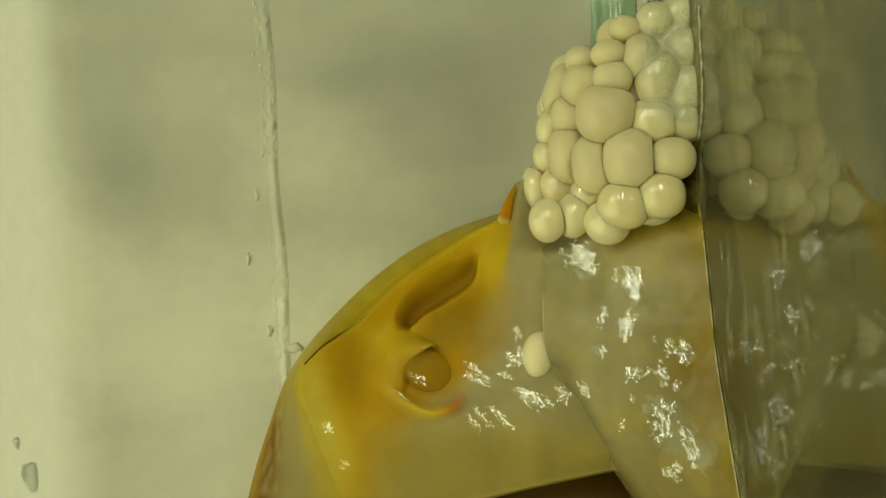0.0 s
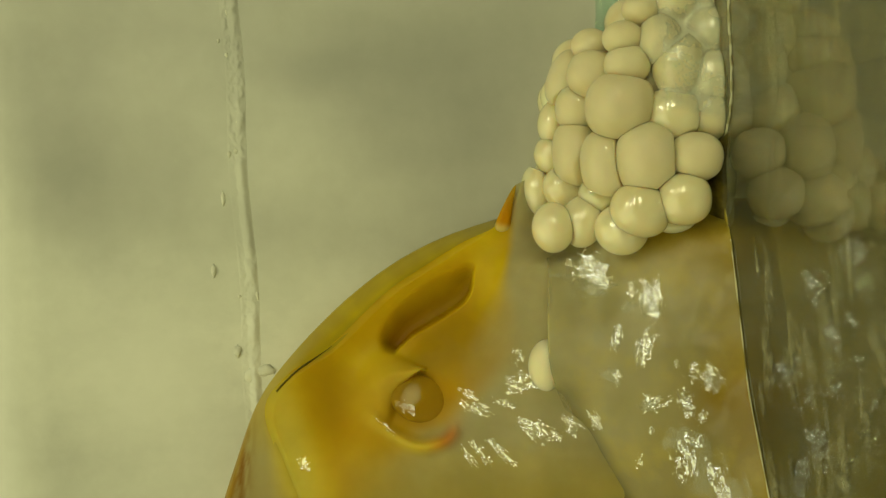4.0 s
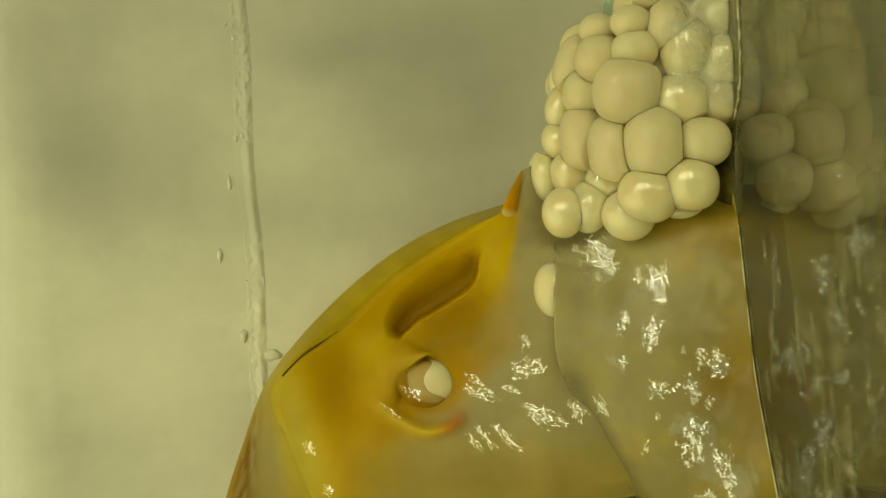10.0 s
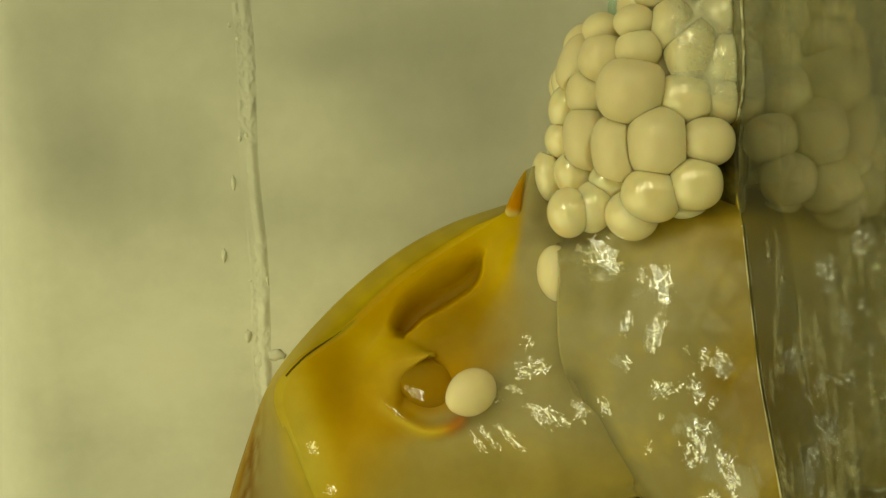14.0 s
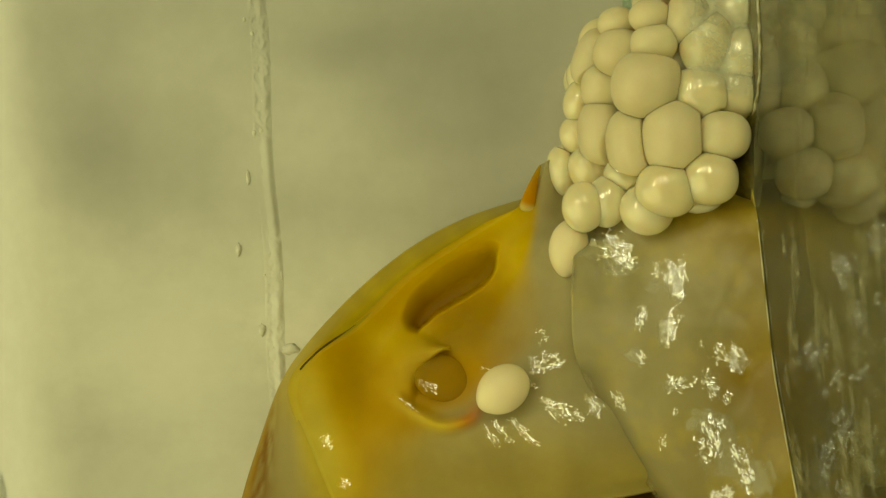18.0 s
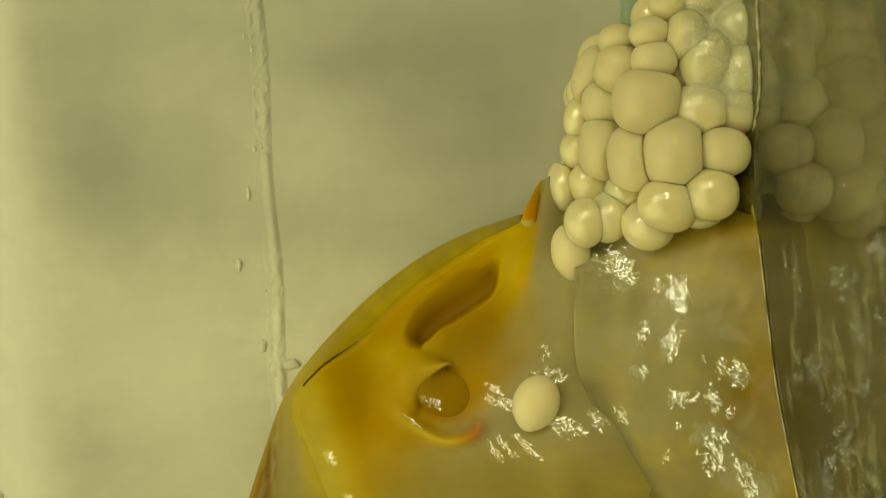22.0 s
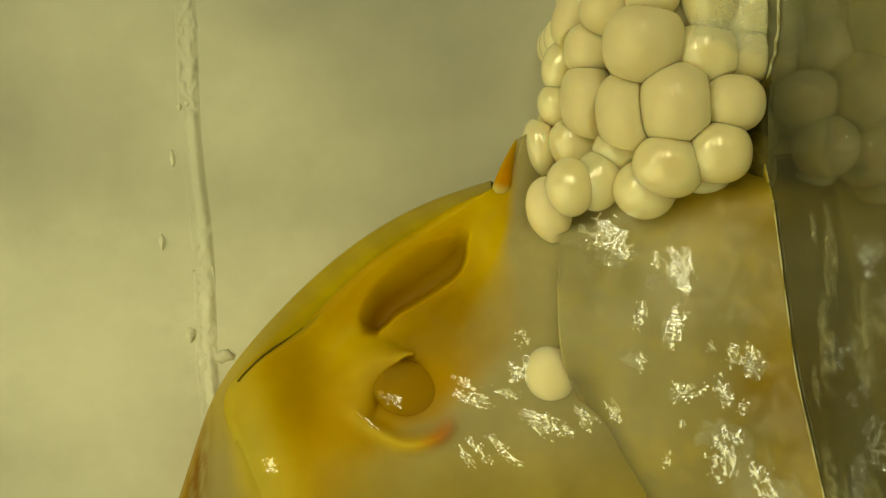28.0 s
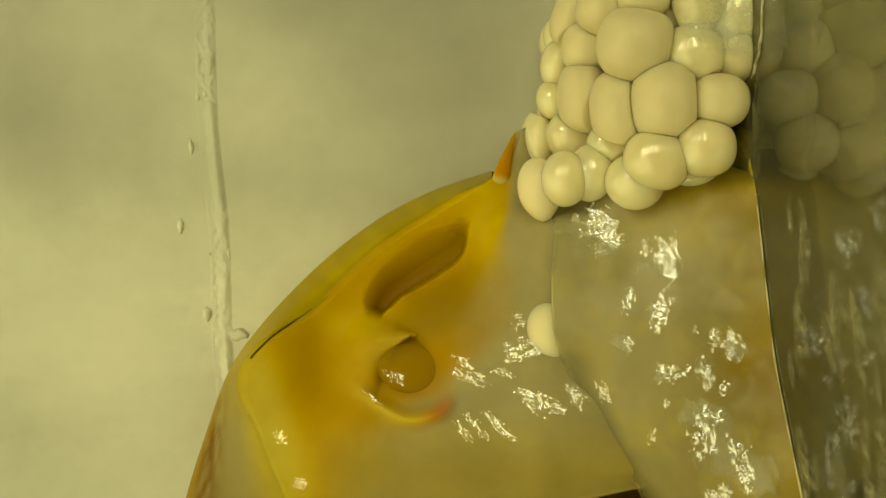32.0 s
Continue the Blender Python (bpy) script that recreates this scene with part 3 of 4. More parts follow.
def shell_fn(s, t):
    ax, av = spline(ARC, s)
    bx, bv = spline(LIP, s)
    if t < 0.4:
        k = t / 0.4
        y = -0.2 - 3.6 * math.sin(k * math.pi / 2)
        u, v = ax + 70 * (1 - k) ** 1.5 * 1.0, av + 60 * (1 - k) ** 1.5
    else:
        k = (t - 0.4) / 0.6
        y = -3.8 - 2.95 * math.sin(k * math.pi / 2)
        u, v = ax + (bx - ax) * k, av + (bv - av) * k
    n = noise.noise((u / 40, v / 40, 0))
    c = blend((0.57, 0.415, 0.0), (0.66, 0.49, 0.0), smooth(-0.4, 0.5, n))
    c = blend(c, (0.40, 0.32, 0.02), 0.5 * smooth(0.74, 0.86, t) * smooth(650, 590, v) * smooth(885, 820, u))
    c = blend(c, (0.40, 0.31, 0.01), 0.7 * smooth(760, 880, u))
    low = smooth(640, 800, v)
    brown = low * smooth(0.66, 0.46, t) * min(1, max(0, 0.75 + 1.3 * noise.noise((u / 8, v / 30, 6))))
    c = blend(c, blend((0.42, 0.35, 0.14), (0.25, 0.105, 0.0), brown), low)
    c = blend(c, (0.50, 0.33, 0.05), 0.7 * low * smooth(0.47, 0.43, t))
    c = blend(c, (0.72, 0.55, 0.04), 0.8 * low * smooth(0.72, 1.0, t))
    return P(u, v, y), c


sheet("shell", shell_fn, 120, 40, M_SHELL, snail, "yellow translucent shell lip")


def lip_line(s):
    u, v = spline(LIP, 0.50 + 0.16 * s)
    return P(u - 4, v - 4, -6.74)


tube("lip_edge", lip_line, lambda s: 0.035 * smooth(1.0, 0.6, s) + 0.012, M_SHELL, snail, "thin dark olive broken edge of the shell",
     n=50, around=8, colour=lambda s: (0.12, 0.095, 0.01))


FOLD = [(962, 282), (968, 335), (972, 400), (974, 480), (976, 560), (990, 650), (1036, 746), (1081, 820), (1112, 868)]
INNER = [(919, 304), (906, 334), (891, 360), (872, 387), (792, 438), (702, 499), (604, 592), (527, 645), (488, 705), (515, 795), (600, 1000)]
# the middle line of the long hollow, with its half width
SLOT = [(839, 436, 5), (831, 460, 14), (814, 485, 26), (783, 506, 29), (750, 529, 27), (722, 549, 24), (703, 574, 20), (697, 590, 14), (695, 604, 5)]
RIM = [(662, 712), (698, 744), (748, 766), (795, 756), (816, 728)]


def line_of(points, n):
    return np.array([spline(points, k / n) for k in range(n + 1)])


INNER_LINE = line_of(INNER, 200)
SLOT_LINE, RIM_LINE = line_of(SLOT, 120), line_of(RIM, 40)


def from_line(line, u, v):
    """Signed distance to a line (positive on its right-hand side going along it), and the share of the way along it."""
    d = line[:, :2] - (u, v)
    k = int(np.argmin((d * d).sum(1)))
    a, b = line[max(k - 1, 0)], line[min(k + 1, len(line) - 1)]
    side = (b[0] - a[0]) * (v - a[1]) - (b[1] - a[1]) * (u - a[0])
    return math.copysign(math.hypot(*d[k]), side), k / (len(line) - 1), np.hypot(d[:, 0], d[:, 1])


def dip(u, v, cu, cv, ru, rv, ang=0.0):
    a, b = u - cu, v - cv
    ca, sa = math.cos(radians(ang)), math.sin(radians(ang))
    p, q = (a * ca + b * sa) / ru, (-a * sa + b * ca) / rv
    return math.exp(-(p * p + q * q))


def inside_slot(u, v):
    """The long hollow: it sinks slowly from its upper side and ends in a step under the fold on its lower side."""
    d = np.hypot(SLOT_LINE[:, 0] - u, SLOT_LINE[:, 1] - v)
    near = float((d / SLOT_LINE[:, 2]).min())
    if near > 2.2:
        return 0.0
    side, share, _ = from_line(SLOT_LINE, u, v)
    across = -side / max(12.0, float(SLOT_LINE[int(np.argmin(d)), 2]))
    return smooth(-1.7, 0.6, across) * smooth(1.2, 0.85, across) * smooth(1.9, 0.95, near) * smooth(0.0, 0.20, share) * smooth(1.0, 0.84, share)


def flap_lift(u, v):
    """A pointed fold of the mantle over the upper side of the opening: 0 off it, 1 on its free edge."""
    k = (u - 640) / 117
    if k > 1.06 or k < -0.5:
        return 0.0
    top = spline([(585,), (590,), (606,), (626,)], k)[0]
    low = spline([(702,), (684,), (655,), (629,)], k)[0]
    t = (v - top) / max(6.0, low - top)
    fall = 1.0 - 0.72 * smooth(0.4, 0.8, k)
    return smooth(-0.3, 0.7, k) * smooth(1.06, 0.97, k) * smooth(-0.1, 0.7, t) * smooth(1.0 + fall, 1.0 - 0.3 * fall, t)


def mantle(u, v):
    """Depth and pigment of the mantle at u, v."""
    y = -6.85 - 0.4 * smooth(540, 680, u) - 1.45 * smooth(600, 900, u) * smooth(500, 740, v)
    inside = inside_slot(u, v)
    p, q = (u - 746) * 0.92 + (v - 682) * 0.39, -(u - 746) * 0.39 + (v - 682) * 0.92
    y += 0.22 * smooth(1.3, 0.5, math.hypot(p / 58, q / 44))
    fold = flap_lift(u, v)
    y -= 0.85 * fold
    far, share, _ = from_line(RIM_LINE, u, v)
    ridge = math.exp(-(far / 13) ** 2) * math.sin(math.pi * min(1, max(0, 0.06 + 0.9 * share)))
    y -= 0.6 * ridge
    y -= 0.12 * dip(u, v, 550, 790, 60, 160, -16)
    y += 0.15 * dip(u, v, 595, 690, 55, 110, 0)
    y -= 0.5 * dip(u, v, 860, 790, 160, 50)
    y -= 0.35 * smooth(925, 985, u) * smooth(430, 480, v) * smooth(700, 640, v)
    y -= smooth(870, 985, u) * (0.5 * smooth(430, 500, v) + 0.3 * smooth(620, 740, v))
    y += (-9.25 - y) * 0.9 * smooth(850, 1010, u) * smooth(400, 450, v) * smooth(730, 640, v)
    y += 0.02 * noise.noise((u / 22, v / 22, 2)) + 0.08 * noise.noise((u / 70, v / 70, 5))
    y += 1.0 * smooth(912, 965, u) * smooth(440, 360, v)
    rim = float(np.hypot(INNER_LINE[:, 0] - u, INNER_LINE[:, 1] - v).min())
    y += (-6.82 - y) * (1 - smooth(0.0, 100, rim)) + (0.72 - 0.2 * smooth(690, 800, u)) * inside
    edge = spline([(916,), (911,), (896,), (880,), (835,), (750,), (700,), (660,)], (v - 330) / 600)[0]
    n = noise.noise((u / 70, v / 70, 9))
    soft = 11 + 49 * smooth(440, 600, v)
    grey = smooth(edge - soft, edge + soft, u + 0.4 * soft * n)
    c = blend((0.60, 0.35, 0.0), (0.80, 0.565, 0.01),
              min(1, max(0, 0.2 + 0.3 * n + 0.9 * dip(u, v, 530, 780, 45, 190, -15) + 0.6 * dip(u, v, 665, 622, 70, 36) + 0.9 * dip(u, v, 875, 450, 40, 90)
                         + 0.4 * dip(u, v, 790, 440, 120, 14, -38))))
    c = blend(c, (0.74, 0.62, 0.12), 0.75 * dip(u, v, 530, 790, 36, 170, -17))
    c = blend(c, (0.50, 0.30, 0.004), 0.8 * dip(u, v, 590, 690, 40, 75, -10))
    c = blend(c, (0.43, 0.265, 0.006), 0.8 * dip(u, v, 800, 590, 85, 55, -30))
    # orange-brown flesh of the hollow, its shade put into the pigment
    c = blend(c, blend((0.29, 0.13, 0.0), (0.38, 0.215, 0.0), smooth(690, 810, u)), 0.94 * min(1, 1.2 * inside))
    c = blend(c, (0.52, 0.25, 0.0), 0.85 * smooth(376, 350, v) * smooth(860, 880, u))
    c = blend(c, (0.485, 0.43, 0.23), grey)
    c = blend(c, (0.49, 0.385, 0.08), 0.75 * smooth(740, 860, v) * smooth(560, 680, u))
    c = blend(c, (0.54, 0.45, 0.15), 0.5 * dip(u, v, 830, 800, 140, 34))
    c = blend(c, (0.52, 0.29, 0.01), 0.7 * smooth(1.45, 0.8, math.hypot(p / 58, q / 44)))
    c = blend(c, (0.70, 0.52, 0.06), 0.6 * fold)
    c = blend(c, blend((0.72, 0.53, 0.06), (0.64, 0.16, 0.0), smooth(0.5, 0.88, share)), min(1, 1.2 * ridge))
    return y, c


def mantle_fn(s, t):
    k = min(1, s / 0.86)
    lu, lv = spline(INNER, k)
    ru, rv = spline(FOLD, k)
    ru += 45 * smooth(0.1, 0.4, k)
    u, v = lu + (ru - lu) * t, lv + (rv - lv) * t
    v -= 4 * smooth(0.7, 1.0, k) * math.sin(math.pi * t)
    y, c = mantle(u, v)
    if t == 0:
        tuck = smooth(0.27, 0.36, k)
        u, v, y = u - 12 * tuck, v - 5 * tuck, y + (-6.66 - y) * tuck
    y += 0.5 * smooth(0.25, 0.0, k) * (1 - smooth(0.0, 0.3, t))
    y += 0.9 * smooth(0.90, 1.0, k) ** 2 * smooth(0.05, 0.35, t)
    if s > 0.86:
        q = (s - 0.86) / 0.14
        y += 0.8 * q + 5.5 * q * q
        v += 14 * math.sin(q * math.pi / 2) - 30 * q * q
    return P(u, v, y), c


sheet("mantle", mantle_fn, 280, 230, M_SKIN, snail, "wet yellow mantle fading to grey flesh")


def spike_line(s):
    u, v = spline([(894, 402), (896, 386), (901, 362), (909, 334), (920, 304)], s)
    return P(u, v, -6.35 - 0.55 * smooth(0.0, 0.5, s))


def spike_colour(s):
    c = blend((0.82, 0.64, 0.20), (0.60, 0.27, 0.0), smooth(0.32, 0.45, s))
    return blend(c, (0.40, 0.21, 0.01), smooth(0.5, 0.9, s))


tube("mantle_tip", spike_line, lambda s: 0.50 * smooth(-0.3, 0.2, s) * (1 - s) ** 0.8 + 0.015, M_SKIN, snail, "pointed orange tip of the mantle", flat=0.5, colour=spike_colour)


bulb = new("opening_bulb", EGG.copy())
bulb.data.materials.clear()
bulb.data.materials.append(M_BULB)
bulb.parent = snail
bulb.matrix_parent_inverse = snail.matrix_basis.inverted()
bulb.matrix_basis = Matrix.LocRotScale(P(747, 681, -7.76), Euler((0, radians(-ROLL + 24), 0)), Vector((1.29, 0.60, 1.05)) * MM)
tagged(bulb, "pinkish wet membrane of the egg opening")


RIGHT = [(1290, 330), (1304, 400), (1312, 470), (1322, 560), (1334, 660), (1352, 760), (1375, 880), (1398, 1000)]
FOOTL = [(942, 348), (968, 400), (977, 470), (976, 540), (984, 640), (1030, 745), (1092, 840), (1190, 985)]


def pane_depth(u, v):
    """How far from the wall the view line through u, v meets the side pane."""
    k = ((u - 784) * CR - (441 - v) * SR) / FOC
    return PANE_X / k - DIST


def edge_depth(v):
    """The free edge of the foot lies back under the clutch and comes forward below it."""
    return -4.6 - 3.2 * smooth(365, 450, v) - 1.80 * smooth(400, 465, v) + 0.6 * smooth(640, 760, v)


def inner_depth(v):
    return -7.9 - 1.6 * smooth(370, 610, v)


def foot_surface(s, q):
    """Place in the resting camera's view and depth of the foot's face, s along its edge, q from its free edge to the
    pane.
    """
    lu, lv = spline(FOOTL, s)
    ru, rv = spline(RIGHT, s)
    u, v = lu + (ru - lu) * q, lv + (rv - lv) * q
    edge = pane_depth(ru, rv)
    base = edge_depth(lv) + (inner_depth(lv) - edge_depth(lv)) * smooth(0.0, 0.3, q)
    y = base * (1 - q) + edge * q * smooth(-0.2, 0.12, s) - 0.25 * math.sin(math.pi * q)
    y -= 0.3 * dip(u, v, 1180, 620, 130, 160)
    y += 0.10 * noise.noise((u / 60, v / 90, 4)) * math.sin(math.pi * q)
    return u, v, y


def foot_fn(s, t):
    lu, lv = spline(FOOTL, s)
    ru, rv = spline(RIGHT, s)
    if t < 0.08:
        q = 1 - t / 0.08
        u, v = lu + 4 * q * q, lv
        x = P(u, v, edge_depth(lv) + 0.06 * q * q)
    elif t < 0.9:
        u, v, y = foot_surface(s, (t - 0.08) / 0.82)
        x = P(u, v, y)
    else:
        q = (t - 0.9) / 0.1
        x = P(ru, rv, pane_depth(ru, rv))
        x = Vector((PANE_X * MM - 0.00002, x.y + 0.008 * q, x.z))
        u, v = ru, rv
    n = noise.noise((u / 80, v / 80, 3))
    c = blend((0.43, 0.385, 0.19), (0.49, 0.44, 0.245), smooth(-0.4, 0.4, n))
    c = blend(c, (0.41, 0.265, 0.0), smooth(0.52, 0.9, t + 0.15 * n) * (0.35 + 0.65 * smooth(520, 700, v)))
    # ochre flesh under the clutch, darkened for the shade there
    c = blend(c, (0.38, 0.275, 0.03), smooth(490, 390, v + 20 * n) * smooth(1060, 1160, u))
    # light falloff towards the lower pane side, put into the pigment
    c = blend(c, (0.315, 0.25, 0.055), 0.8 * smooth(560, 820, v) * smooth(1060, 1250, u))
    thin = 0.0
    if t < 0.9:
        thin = max(0.97 * smooth(0.24, 0.02, t) * smooth(640, 680, v), 0.95 * smooth(0.11, 0.07, t) * smooth(545, 500, v))
    return x, (*c, 1 - thin)


sheet("foot", foot_fn, 110, 160, M_FOOT, snail, "translucent grey foot pressed to the glass")


def shaded_margin_fn(s, t):
    """The brown margin of the foot that runs up the pane beside the clutch, darkened for the gap's shade."""
    v = 212 + 188 * s
    ru = spline([(1299,), (1295,), (1296,), (1299,), (1305,)], s)[0]
    u = ru - (ru - 1215) * smooth(0.0, 0.3, s + 0.1) * (1 - t)
    edge = pane_depth(ru, v)
    y = edge + 3.2 * (1 - t) ** 1.5 + 0.1 * noise.noise((u / 15, v / 25, 2)) * (1 - t) - 0.15 * math.sin(math.pi * t) * smooth(0.6, 0.4, s) + 0.7 * smooth(0.5, 0.85, s)
    return P(u, v, y), blend((0.07, 0.058, 0.012), (0.26, 0.18, 0.02), smooth(0.7, 1.0, s))


sheet("shaded_foot_margin", shaded_margin_fn, 40, 20, M_FOOT, snail, "brown margin of the foot beside the glass, darkened for the shade in the gap")


FOOT_GRID = np.array([foot_surface(i / 60, j / 40) for i in range(61) for j in range(41)])


def foot_depth(u, v):
    """Depth of the foot's face at u, v."""
    d = (FOOT_GRID[:, 0] - u) ** 2 + (FOOT_GRID[:, 1] - v) ** 2
    near = np.argpartition(d, 4)[:4]
    w = 1 / (d[near] + 1)
    return float((FOOT_GRID[near, 2] * w).sum() / w.sum())


def slime(u0, v0, ru, rv, lean, seed, depth):
    """A thin wrinkled patch of mucus with a ragged outline lying on the skin."""
    n, mid = 52, depth(u0, v0)
    verts, faces, index = [], [], {}
    ca, sa = math.cos(radians(lean)), math.sin(radians(lean))
    for j in range(n + 1):
        for i in range(n + 1):
            a, b = 2 * i / n - 1, 2 * j / n - 1
            if math.hypot(a, b) + 0.9 * noise.noise((a * 2.2 + seed, b * 2.2, seed)) + 0.5 * noise.noise((a * 6 + seed, b * 6, seed)) > 0.72:
                continue
            u, v = u0 + a * ru * ca - b * rv * sa, v0 + a * ru * sa + b * rv * ca
            p, q = a * ru, b * rv
            wave = 0.085 * noise.noise((p / 13, q / 9, seed)) + 0.06 * noise.noise((p / 6, q / 4, seed + 3))
            index[i, j] = len(verts)
            y = depth(u, v)
            verts.append(tuple(P(u, v, min(y - 0.06, 0.6 * mid + 0.4 * y - 0.1) + wave)))
    for (i, j) in index:
        quad = [index.get(k) for k in ((i, j), (i + 1, j), (i + 1, j + 1), (i, j + 1))]
        if None not in quad:
            faces.append(quad)
    me = bpy.data.meshes.new("slime_patch")
    me.from_pydata(verts, [], faces)
    me.polygons.foreach_set("use_smooth", [True] * len(me.polygons))
    return mesh_part("slime_patch", me, M_CLEAR, snail, "glinting wrinkled patch of clear slime")


ON_FOOT = [(1055, 455, 60, 45, 30), (1160, 500, 28, 60, -15), (1100, 575, 14, 30, 5), (1150, 595, 25, 50, 10), (1255, 640, 42, 36, 30), (1172, 690, 36, 20, -20),
           (1222, 690, 18, 36, -20), (1225, 790, 40, 60, -10), (1280, 830, 28, 60, -15), (1245, 890, 34, 30, 0), (1060, 720, 16, 30, -30), (1100, 640, 12, 12, 0), (1205, 620, 10, 12, 0)]
ON_SKIN = [(850, 700, 40, 14, 15), (838, 675, 24, 10, 30), (935, 655, 38, 24, -15), (900, 690, 26, 9, 15), (965, 742, 40, 20, 20), (935, 722, 26, 10, 10), (860, 778, 34, 9, 50), (838, 785, 26, 8, 55),
           (886, 768, 30, 9, 40), (905, 790, 22, 7, 30), (1018, 728, 20, 26, -30), (725, 697, 24, 11, 32), (925, 605, 12, 20, 10), (545, 795, 14, 16, 0), (575, 870, 14, 12, 0), (690, 730, 32, 5, 36)]
random.seed(23)
for k in range(8):
    ON_FOOT.append((random.uniform(1040, 1310), random.uniform(450, 900), random.uniform(6, 16), random.uniform(8, 26), random.uniform(-40, 40)))
for k, (u, v, ru, rv, lean) in enumerate(ON_FOOT):
    slime(u, v, 0.82 * ru, 0.82 * rv, lean, 2.3 * k + 1, foot_depth)
for k, (u, v, ru, rv, lean) in enumerate(ON_SKIN):
    slime(u, v, ru, rv, lean, 1.7 * k + 40, (lambda u, v: mantle(u, v)[0] - (0.85 * smooth(60, 30, abs(u - 735)) * smooth(45, 25, abs(v - 690)))))


def milk(u0, v0, ru, rv, lean, seed, depth):
    """A thin whitish smear of slime that fades out towards its ragged rim."""
    ca, sa = math.cos(radians(lean)), math.sin(radians(lean))

    def fn(s, t):
        a, b = 2 * s - 1, 2 * t - 1
        u, v = u0 + a * ru * ca - b * rv * sa, v0 + a * ru * sa + b * rv * ca
        ragged = 0.5 * noise.noise((a * 2 + seed, b * 2, seed)) + 0.4 * noise.noise((a * 5, b * 5 + seed, seed))
        k = 0.30 * smooth(0.95, 0.35, math.hypot(a, b) + ragged)
        return P(u, v, depth(u, v) - 0.03 - 0.05 * k), (k, k, k)

    sheet("milky_slime", fn, 30, 30, M_VEIL, snail, "whitish half-clear smear of slime")


MILKY = [(1016, 447, 46, 34, 20), (1062, 488, 44, 18, -5), (1156, 517, 26, 48, -15), (1098, 578, 12, 26, 0), (1145, 600, 20, 32, 10), (1158, 692, 28, 18, -15), (1270, 651, 26, 24, 0), (1225, 690, 16, 34, -20),
         (1211, 757, 36, 32, 10), (1252, 815, 52, 72, -10), (1310, 850, 34, 54, -15), (1085, 640, 22, 18, 30), (1120, 520, 18, 14, 0)]
for k, (u, v, ru, rv, lean) in enumerate(MILKY):
    milk(u, v, ru, rv, lean, 3.7 * k + 2, foot_depth)


def contact_line(s):
    u, v = spline(RIGHT[1:], s)
    p = P(u, v, pane_depth(u, v))
    return Vector((PANE_X * MM - 0.00006, p.y - 0.00005, p.z))


tube("slime_line", contact_line, lambda s: 0.030 + 0.010 * math.sin(40 * s), M_SLIME, snail, "thin glossy line of slime along the glass", n=120, around=8,
     colour=lambda s: blend((0.74, 0.70, 0.44), (0.40, 0.33, 0.09), smooth(-0.05, 0.3, noise.noise((s * 13, 0, 3)))))

def upper_contact(s):
    u, v = spline([(1300, -60), (1303, 20), (1306, 80), (1306, 150), (1298, 205), (1294, 225)], s)
    u += 2 * noise.noise((v / 17, 3, 1))
    p = P(u, v, pane_depth(u, v))
    return Vector((PANE_X * MM - 0.00005, p.y, p.z))


tube("slime_bead", upper_contact, lambda s: 0.05 + 0.04 * noise.noise((s * 20, 1, 1)), M_SLIME, clutch, "thin bead of slime where the eggs meet the glass", n=110, around=8,
     colour=lambda s: blend((0.66, 0.65, 0.48), (0.42, 0.40, 0.24), smooth(-0.1, 0.2, noise.noise((s * 16, 0, 6)))))


def film_fn(s, t):
    """Dried smears and a painted haze on the inner face of the pane, from beside the snail outwards."""
    y, z = -12.4 - 28 * t, -26 + 48 * s
    # haze thickens with height, standing for the bright reflected wall
    k = smooth(0.0, 0.16, t + 0.05 * noise.noise((z / 3, 0, 8))) * (0.28 + 1.5 * smooth(1, 10, z))
    return Vector((PANE_X - 0.012, y, z)) * MM, (k, k, k)


sheet("slime_haze_film", film_fn, 40, 60, M_STREAK, pane, "long dried smears of slime with a pale haze painted in")

def fleck(y0, z0, ry, rz, seed):
    """A ragged fleck of slime and painted glint on the inner face of the pane, thinning towards its rim."""
    def fn(s, t):
        a, b = 2 * s - 1, 2 * t - 1
        k = smooth(1.0, 0.45, math.hypot(a, b) + 0.55 * noise.noise((a * 1.6 + seed, b * 2.4, seed)))
        lift = 0.03 + 0.05 * k * (0.5 + noise.noise((a * 4, b * 6, seed)))
        return Vector((PANE_X - max(0.02, lift), y0 + a * ry, z0 + b * rz + 0.3 * a)) * MM, (k, k, k)
    sheet("slime_glint_fleck", fn, 14, 20, M_FLECK, pane, "whitish fleck of slime, painted bright for mirrored glints")


random.seed(31)
for k in range(46):
    fleck(-13.6 - 12.5 * random.random(), random.uniform(-14.5, -0.5), random.uniform(0.25, 0.9), random.uniform(0.4, 2.0), 3.1 * k)

# an added dark ellipsoid that stands for the shade under the body
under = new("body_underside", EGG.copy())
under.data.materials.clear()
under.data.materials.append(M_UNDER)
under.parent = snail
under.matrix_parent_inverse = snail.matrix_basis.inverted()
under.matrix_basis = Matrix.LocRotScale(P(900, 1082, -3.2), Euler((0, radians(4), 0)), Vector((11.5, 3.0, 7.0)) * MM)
tagged(under, "dark brown filler that stands for the shade under the body")

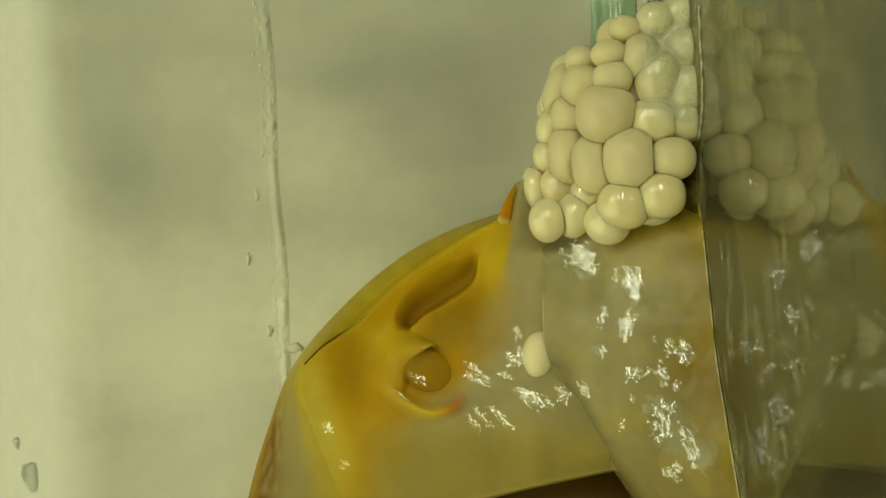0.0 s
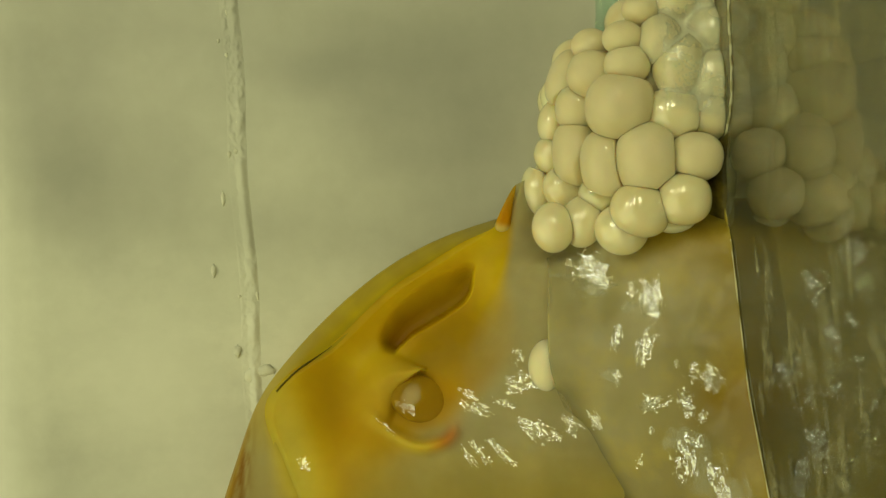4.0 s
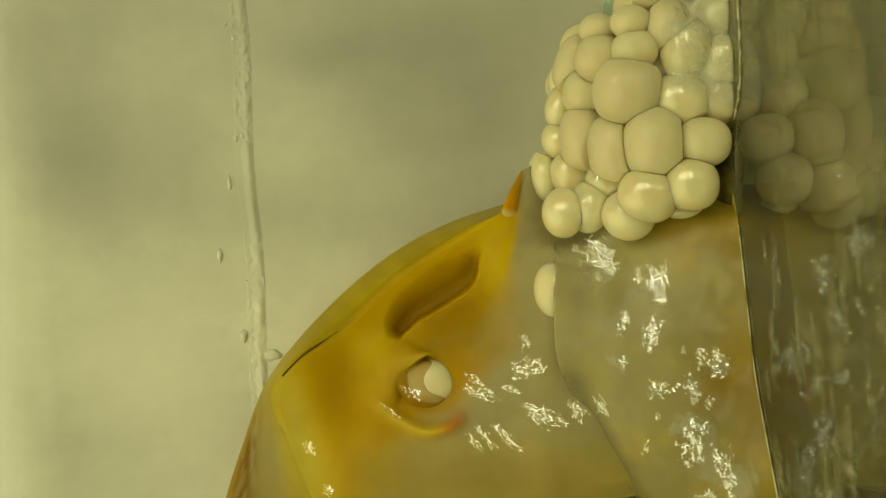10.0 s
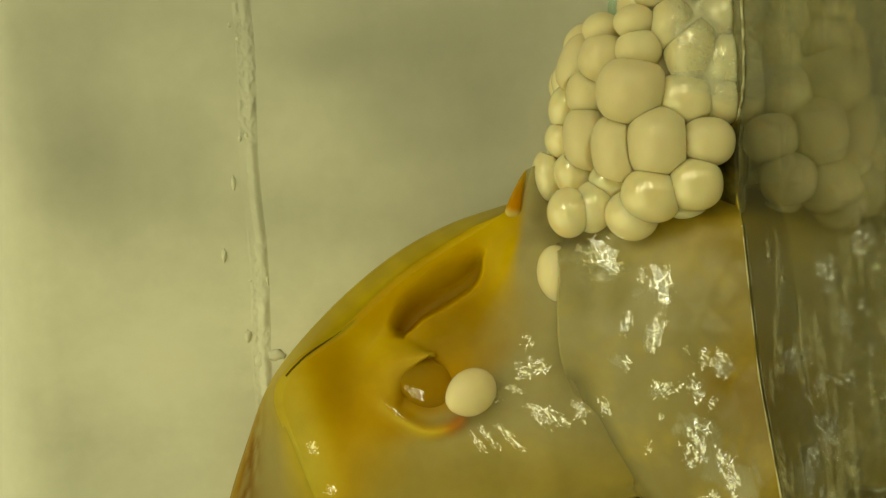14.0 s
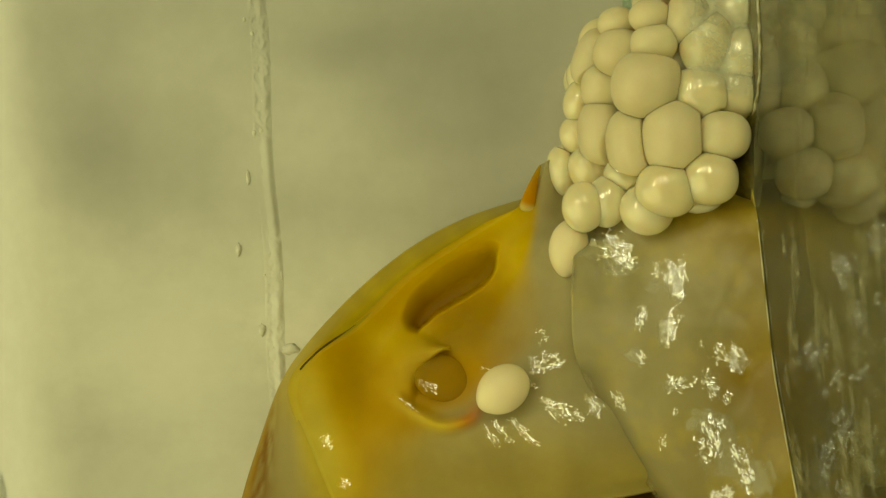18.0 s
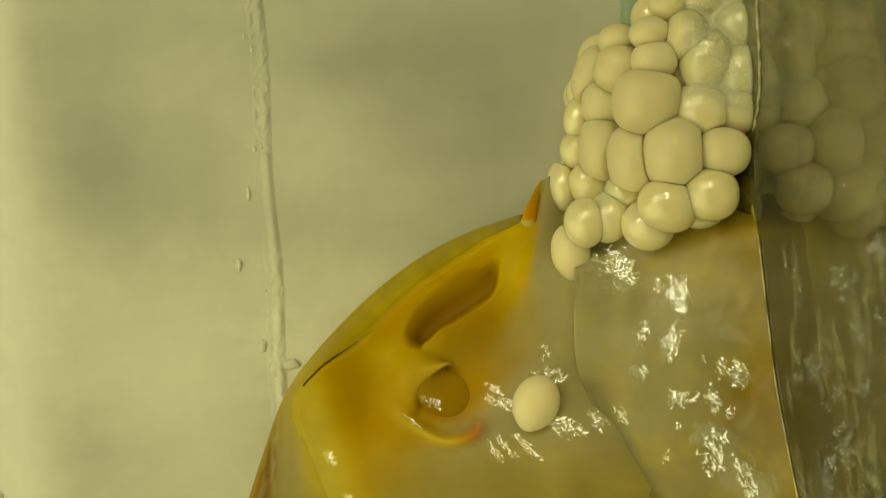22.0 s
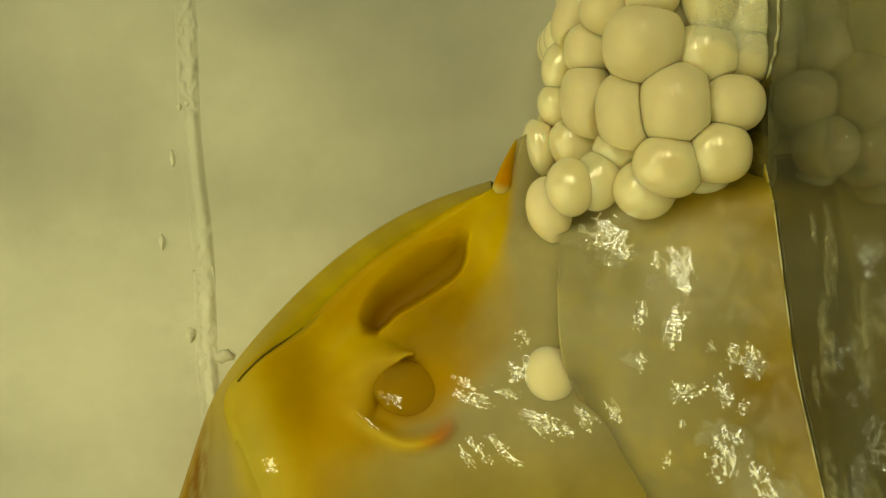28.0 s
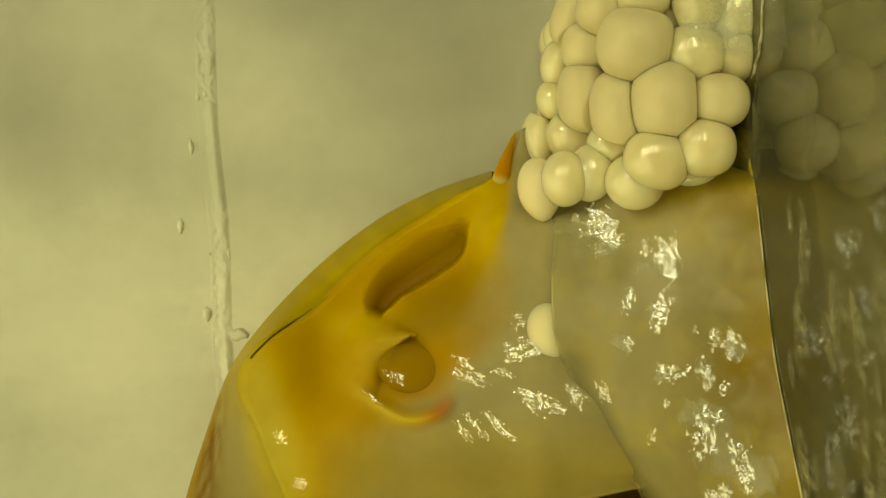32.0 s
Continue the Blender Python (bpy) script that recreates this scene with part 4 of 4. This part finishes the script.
# ---- the two eggs on their way ----
EGG_A = [
    (0, 4.20, -8.86, -5.33, 8),
    (1, 4.26, -8.86, -5.50, 8),
    (2, 4.24, -8.86, -5.06, 8),
    (2.5, 4.22, -8.86, -5.09, 8),
    (4.5, 4.43, -8.82, -4.40, 5),
    (5, 4.39, -8.82, -4.02, 5),
    (6, 4.39, -8.82, -3.69, 3),
    (7, 4.42, -8.76, -3.27, 0),
    (8, 4.46, -8.76, -2.89, 0),
    (9, 4.59, -8.76, -2.50, -2),
    (10, 4.55, -8.76, -2.12, -3),
    (11, 4.62, -8.76, -1.89, -4),
    (12, 4.60, -8.76, -1.75, -5),
    (13, 4.59, -8.76, -1.52, -6),
    (13.5, 4.59, -8.76, -1.50, -6),
    (15.5, 4.53, -8.60, -0.88, 0),
    (16, 4.60, -8.75, -0.78, 4),
    (17, 4.49, -8.90, -0.75, 8),
    (18, 4.51, -8.90, -0.53, 8),
    (19, 4.54, -8.90, -0.38, 8),
    (20, 4.57, -8.90, -0.28, 5),
    (21, 4.56, -8.90, -0.11, 0),
    (22, 4.56, -8.90, -0.04, -8),
    (23, 4.61, -8.90, 0.07, -12),
    (24, 4.51, -8.90, 0.15, -12),
    (24.5, 4.48, -8.90, 0.19, -12),
    (26.5, 4.43, -8.90, 0.32, -12),
    (27, 4.39, -8.90, 0.32, -12),
    (27.6, 4.45, -8.90, 0.37, -12),
    (32, 4.26, -8.90, 0.84, -10),
]
EGG_B = [
    (0, -1.50, -6.60, -6.37, 112, 0),
    (4.5, -1.30, -6.95, -5.83, 112, 0),
    (5, -1.36, -7.02, -5.78, 112, 0),
    (6, -1.44, -7.26, -6.07, 112, 0),
    (7, -1.44, -7.36, -6.08, 112, 0),
    (8, -1.33, -7.40, -5.93, 112, 0),
    (9, -1.23, -7.43, -5.93, 112, 0),
    (9.5, -1.13, -7.48, -5.90, 112, 0),
    (10, -0.84, -7.56, -5.88, 106, 15),
    (10.5, -0.50, -7.82, -5.85, 98, 30),
    (11, -0.15, -8.30, -5.84, 88, 50),
    (11.5, 0.08, -9.00, -5.90, 80, 60),
    (12, 0.29, -9.20, -6.03, 75, 60),
    (12.5, 0.36, -9.30, -6.07, 75, 58),
    (13, 0.44, -9.30, -6.02, 72, 50),
    (13.5, 0.51, -9.30, -6.12, 70, 40),
    (15.5, 0.83, -9.40, -6.27, 68, 15),
    (16, 0.88, -9.40, -6.19, 66, 8),
    (17, 1.13, -9.50, -6.26, 62, 0),
    (18, 1.33, -9.50, -6.35, 52, 0),
    (19, 1.68, -9.50, -6.40, 42, 0),
    (20, 1.94, -9.50, -6.40, 36, 0),
    (21, 2.30, -9.40, -6.39, 28, 0),
    (22, 2.62, -9.40, -6.38, 22, 0),
    (23, 2.92, -9.30, -6.18, 18, 0),
    (24, 3.24, -9.20, -5.99, 14, 0),
    (24.5, 3.40, -9.20, -5.94, 10, 0),
    (26.5, 3.94, -8.90, -5.71, 2, 0),
    (27, 4.06, -8.80, -5.65, 0, 0),
    (27.6, 4.15, -8.78, -5.68, -4, 0),
    (28.6, 4.17, -8.78, -5.72, -7, 0),
    (29, 4.22, -8.78, -5.66, -8, 0),
    (30, 4.23, -8.78, -5.46, -10, 0),
    (31, 4.27, -8.78, -5.24, -12, 0),
    (31.5, 4.42, -8.78, -4.95, -12, 0),
    (32, 4.49, -8.78, -4.72, -12, 0),
]


LAID = EGG.copy()
LAID.materials.clear()
LAID.materials.append(M_FRESH)
for w in LAID.vertices:
    f = 1 - 0.2 * w.co.z ** 2 if w.co.z < 0 else 1 + 0.03 * w.co.z
    w.co.x, w.co.y = w.co.x * f, w.co.y * f


def loose_egg(label, size):
    ob = new("snail_egg", LAID)
    ob.scale = Vector(size) * MM
    return tagged(ob, label, "egg", "eggs on their way")


egg_a = loose_egg("cream egg gliding up the groove to the clutch", (0.85, 0.80, 1.26))
egg_b = loose_egg("cream egg leaving the opening of the snail", (1.0, 0.80, 1.25))


def motions():
    walk(egg_a, [(t, pose(x * MM, y * MM, z * MM, 0, lean - ROLL, 0)) for t, x, y, z, lean in EGG_A])
    nudged = OUTER[9]
    home = nudged.location.copy()
    walk(nudged, [(t, Matrix.Translation(home + Vector((d * MM, 0, 0)))) for t, d in ((0, -0.05), (6, 0.0), (9, 0.08), (13, 0.18), (16, 0.2), (32, 0.2))])
    walk(egg_b, [(t, pose(x * MM, y * MM, z * MM, 0, lean - ROLL, turn)) for t, x, y, z, lean, turn in EGG_B])


motions()
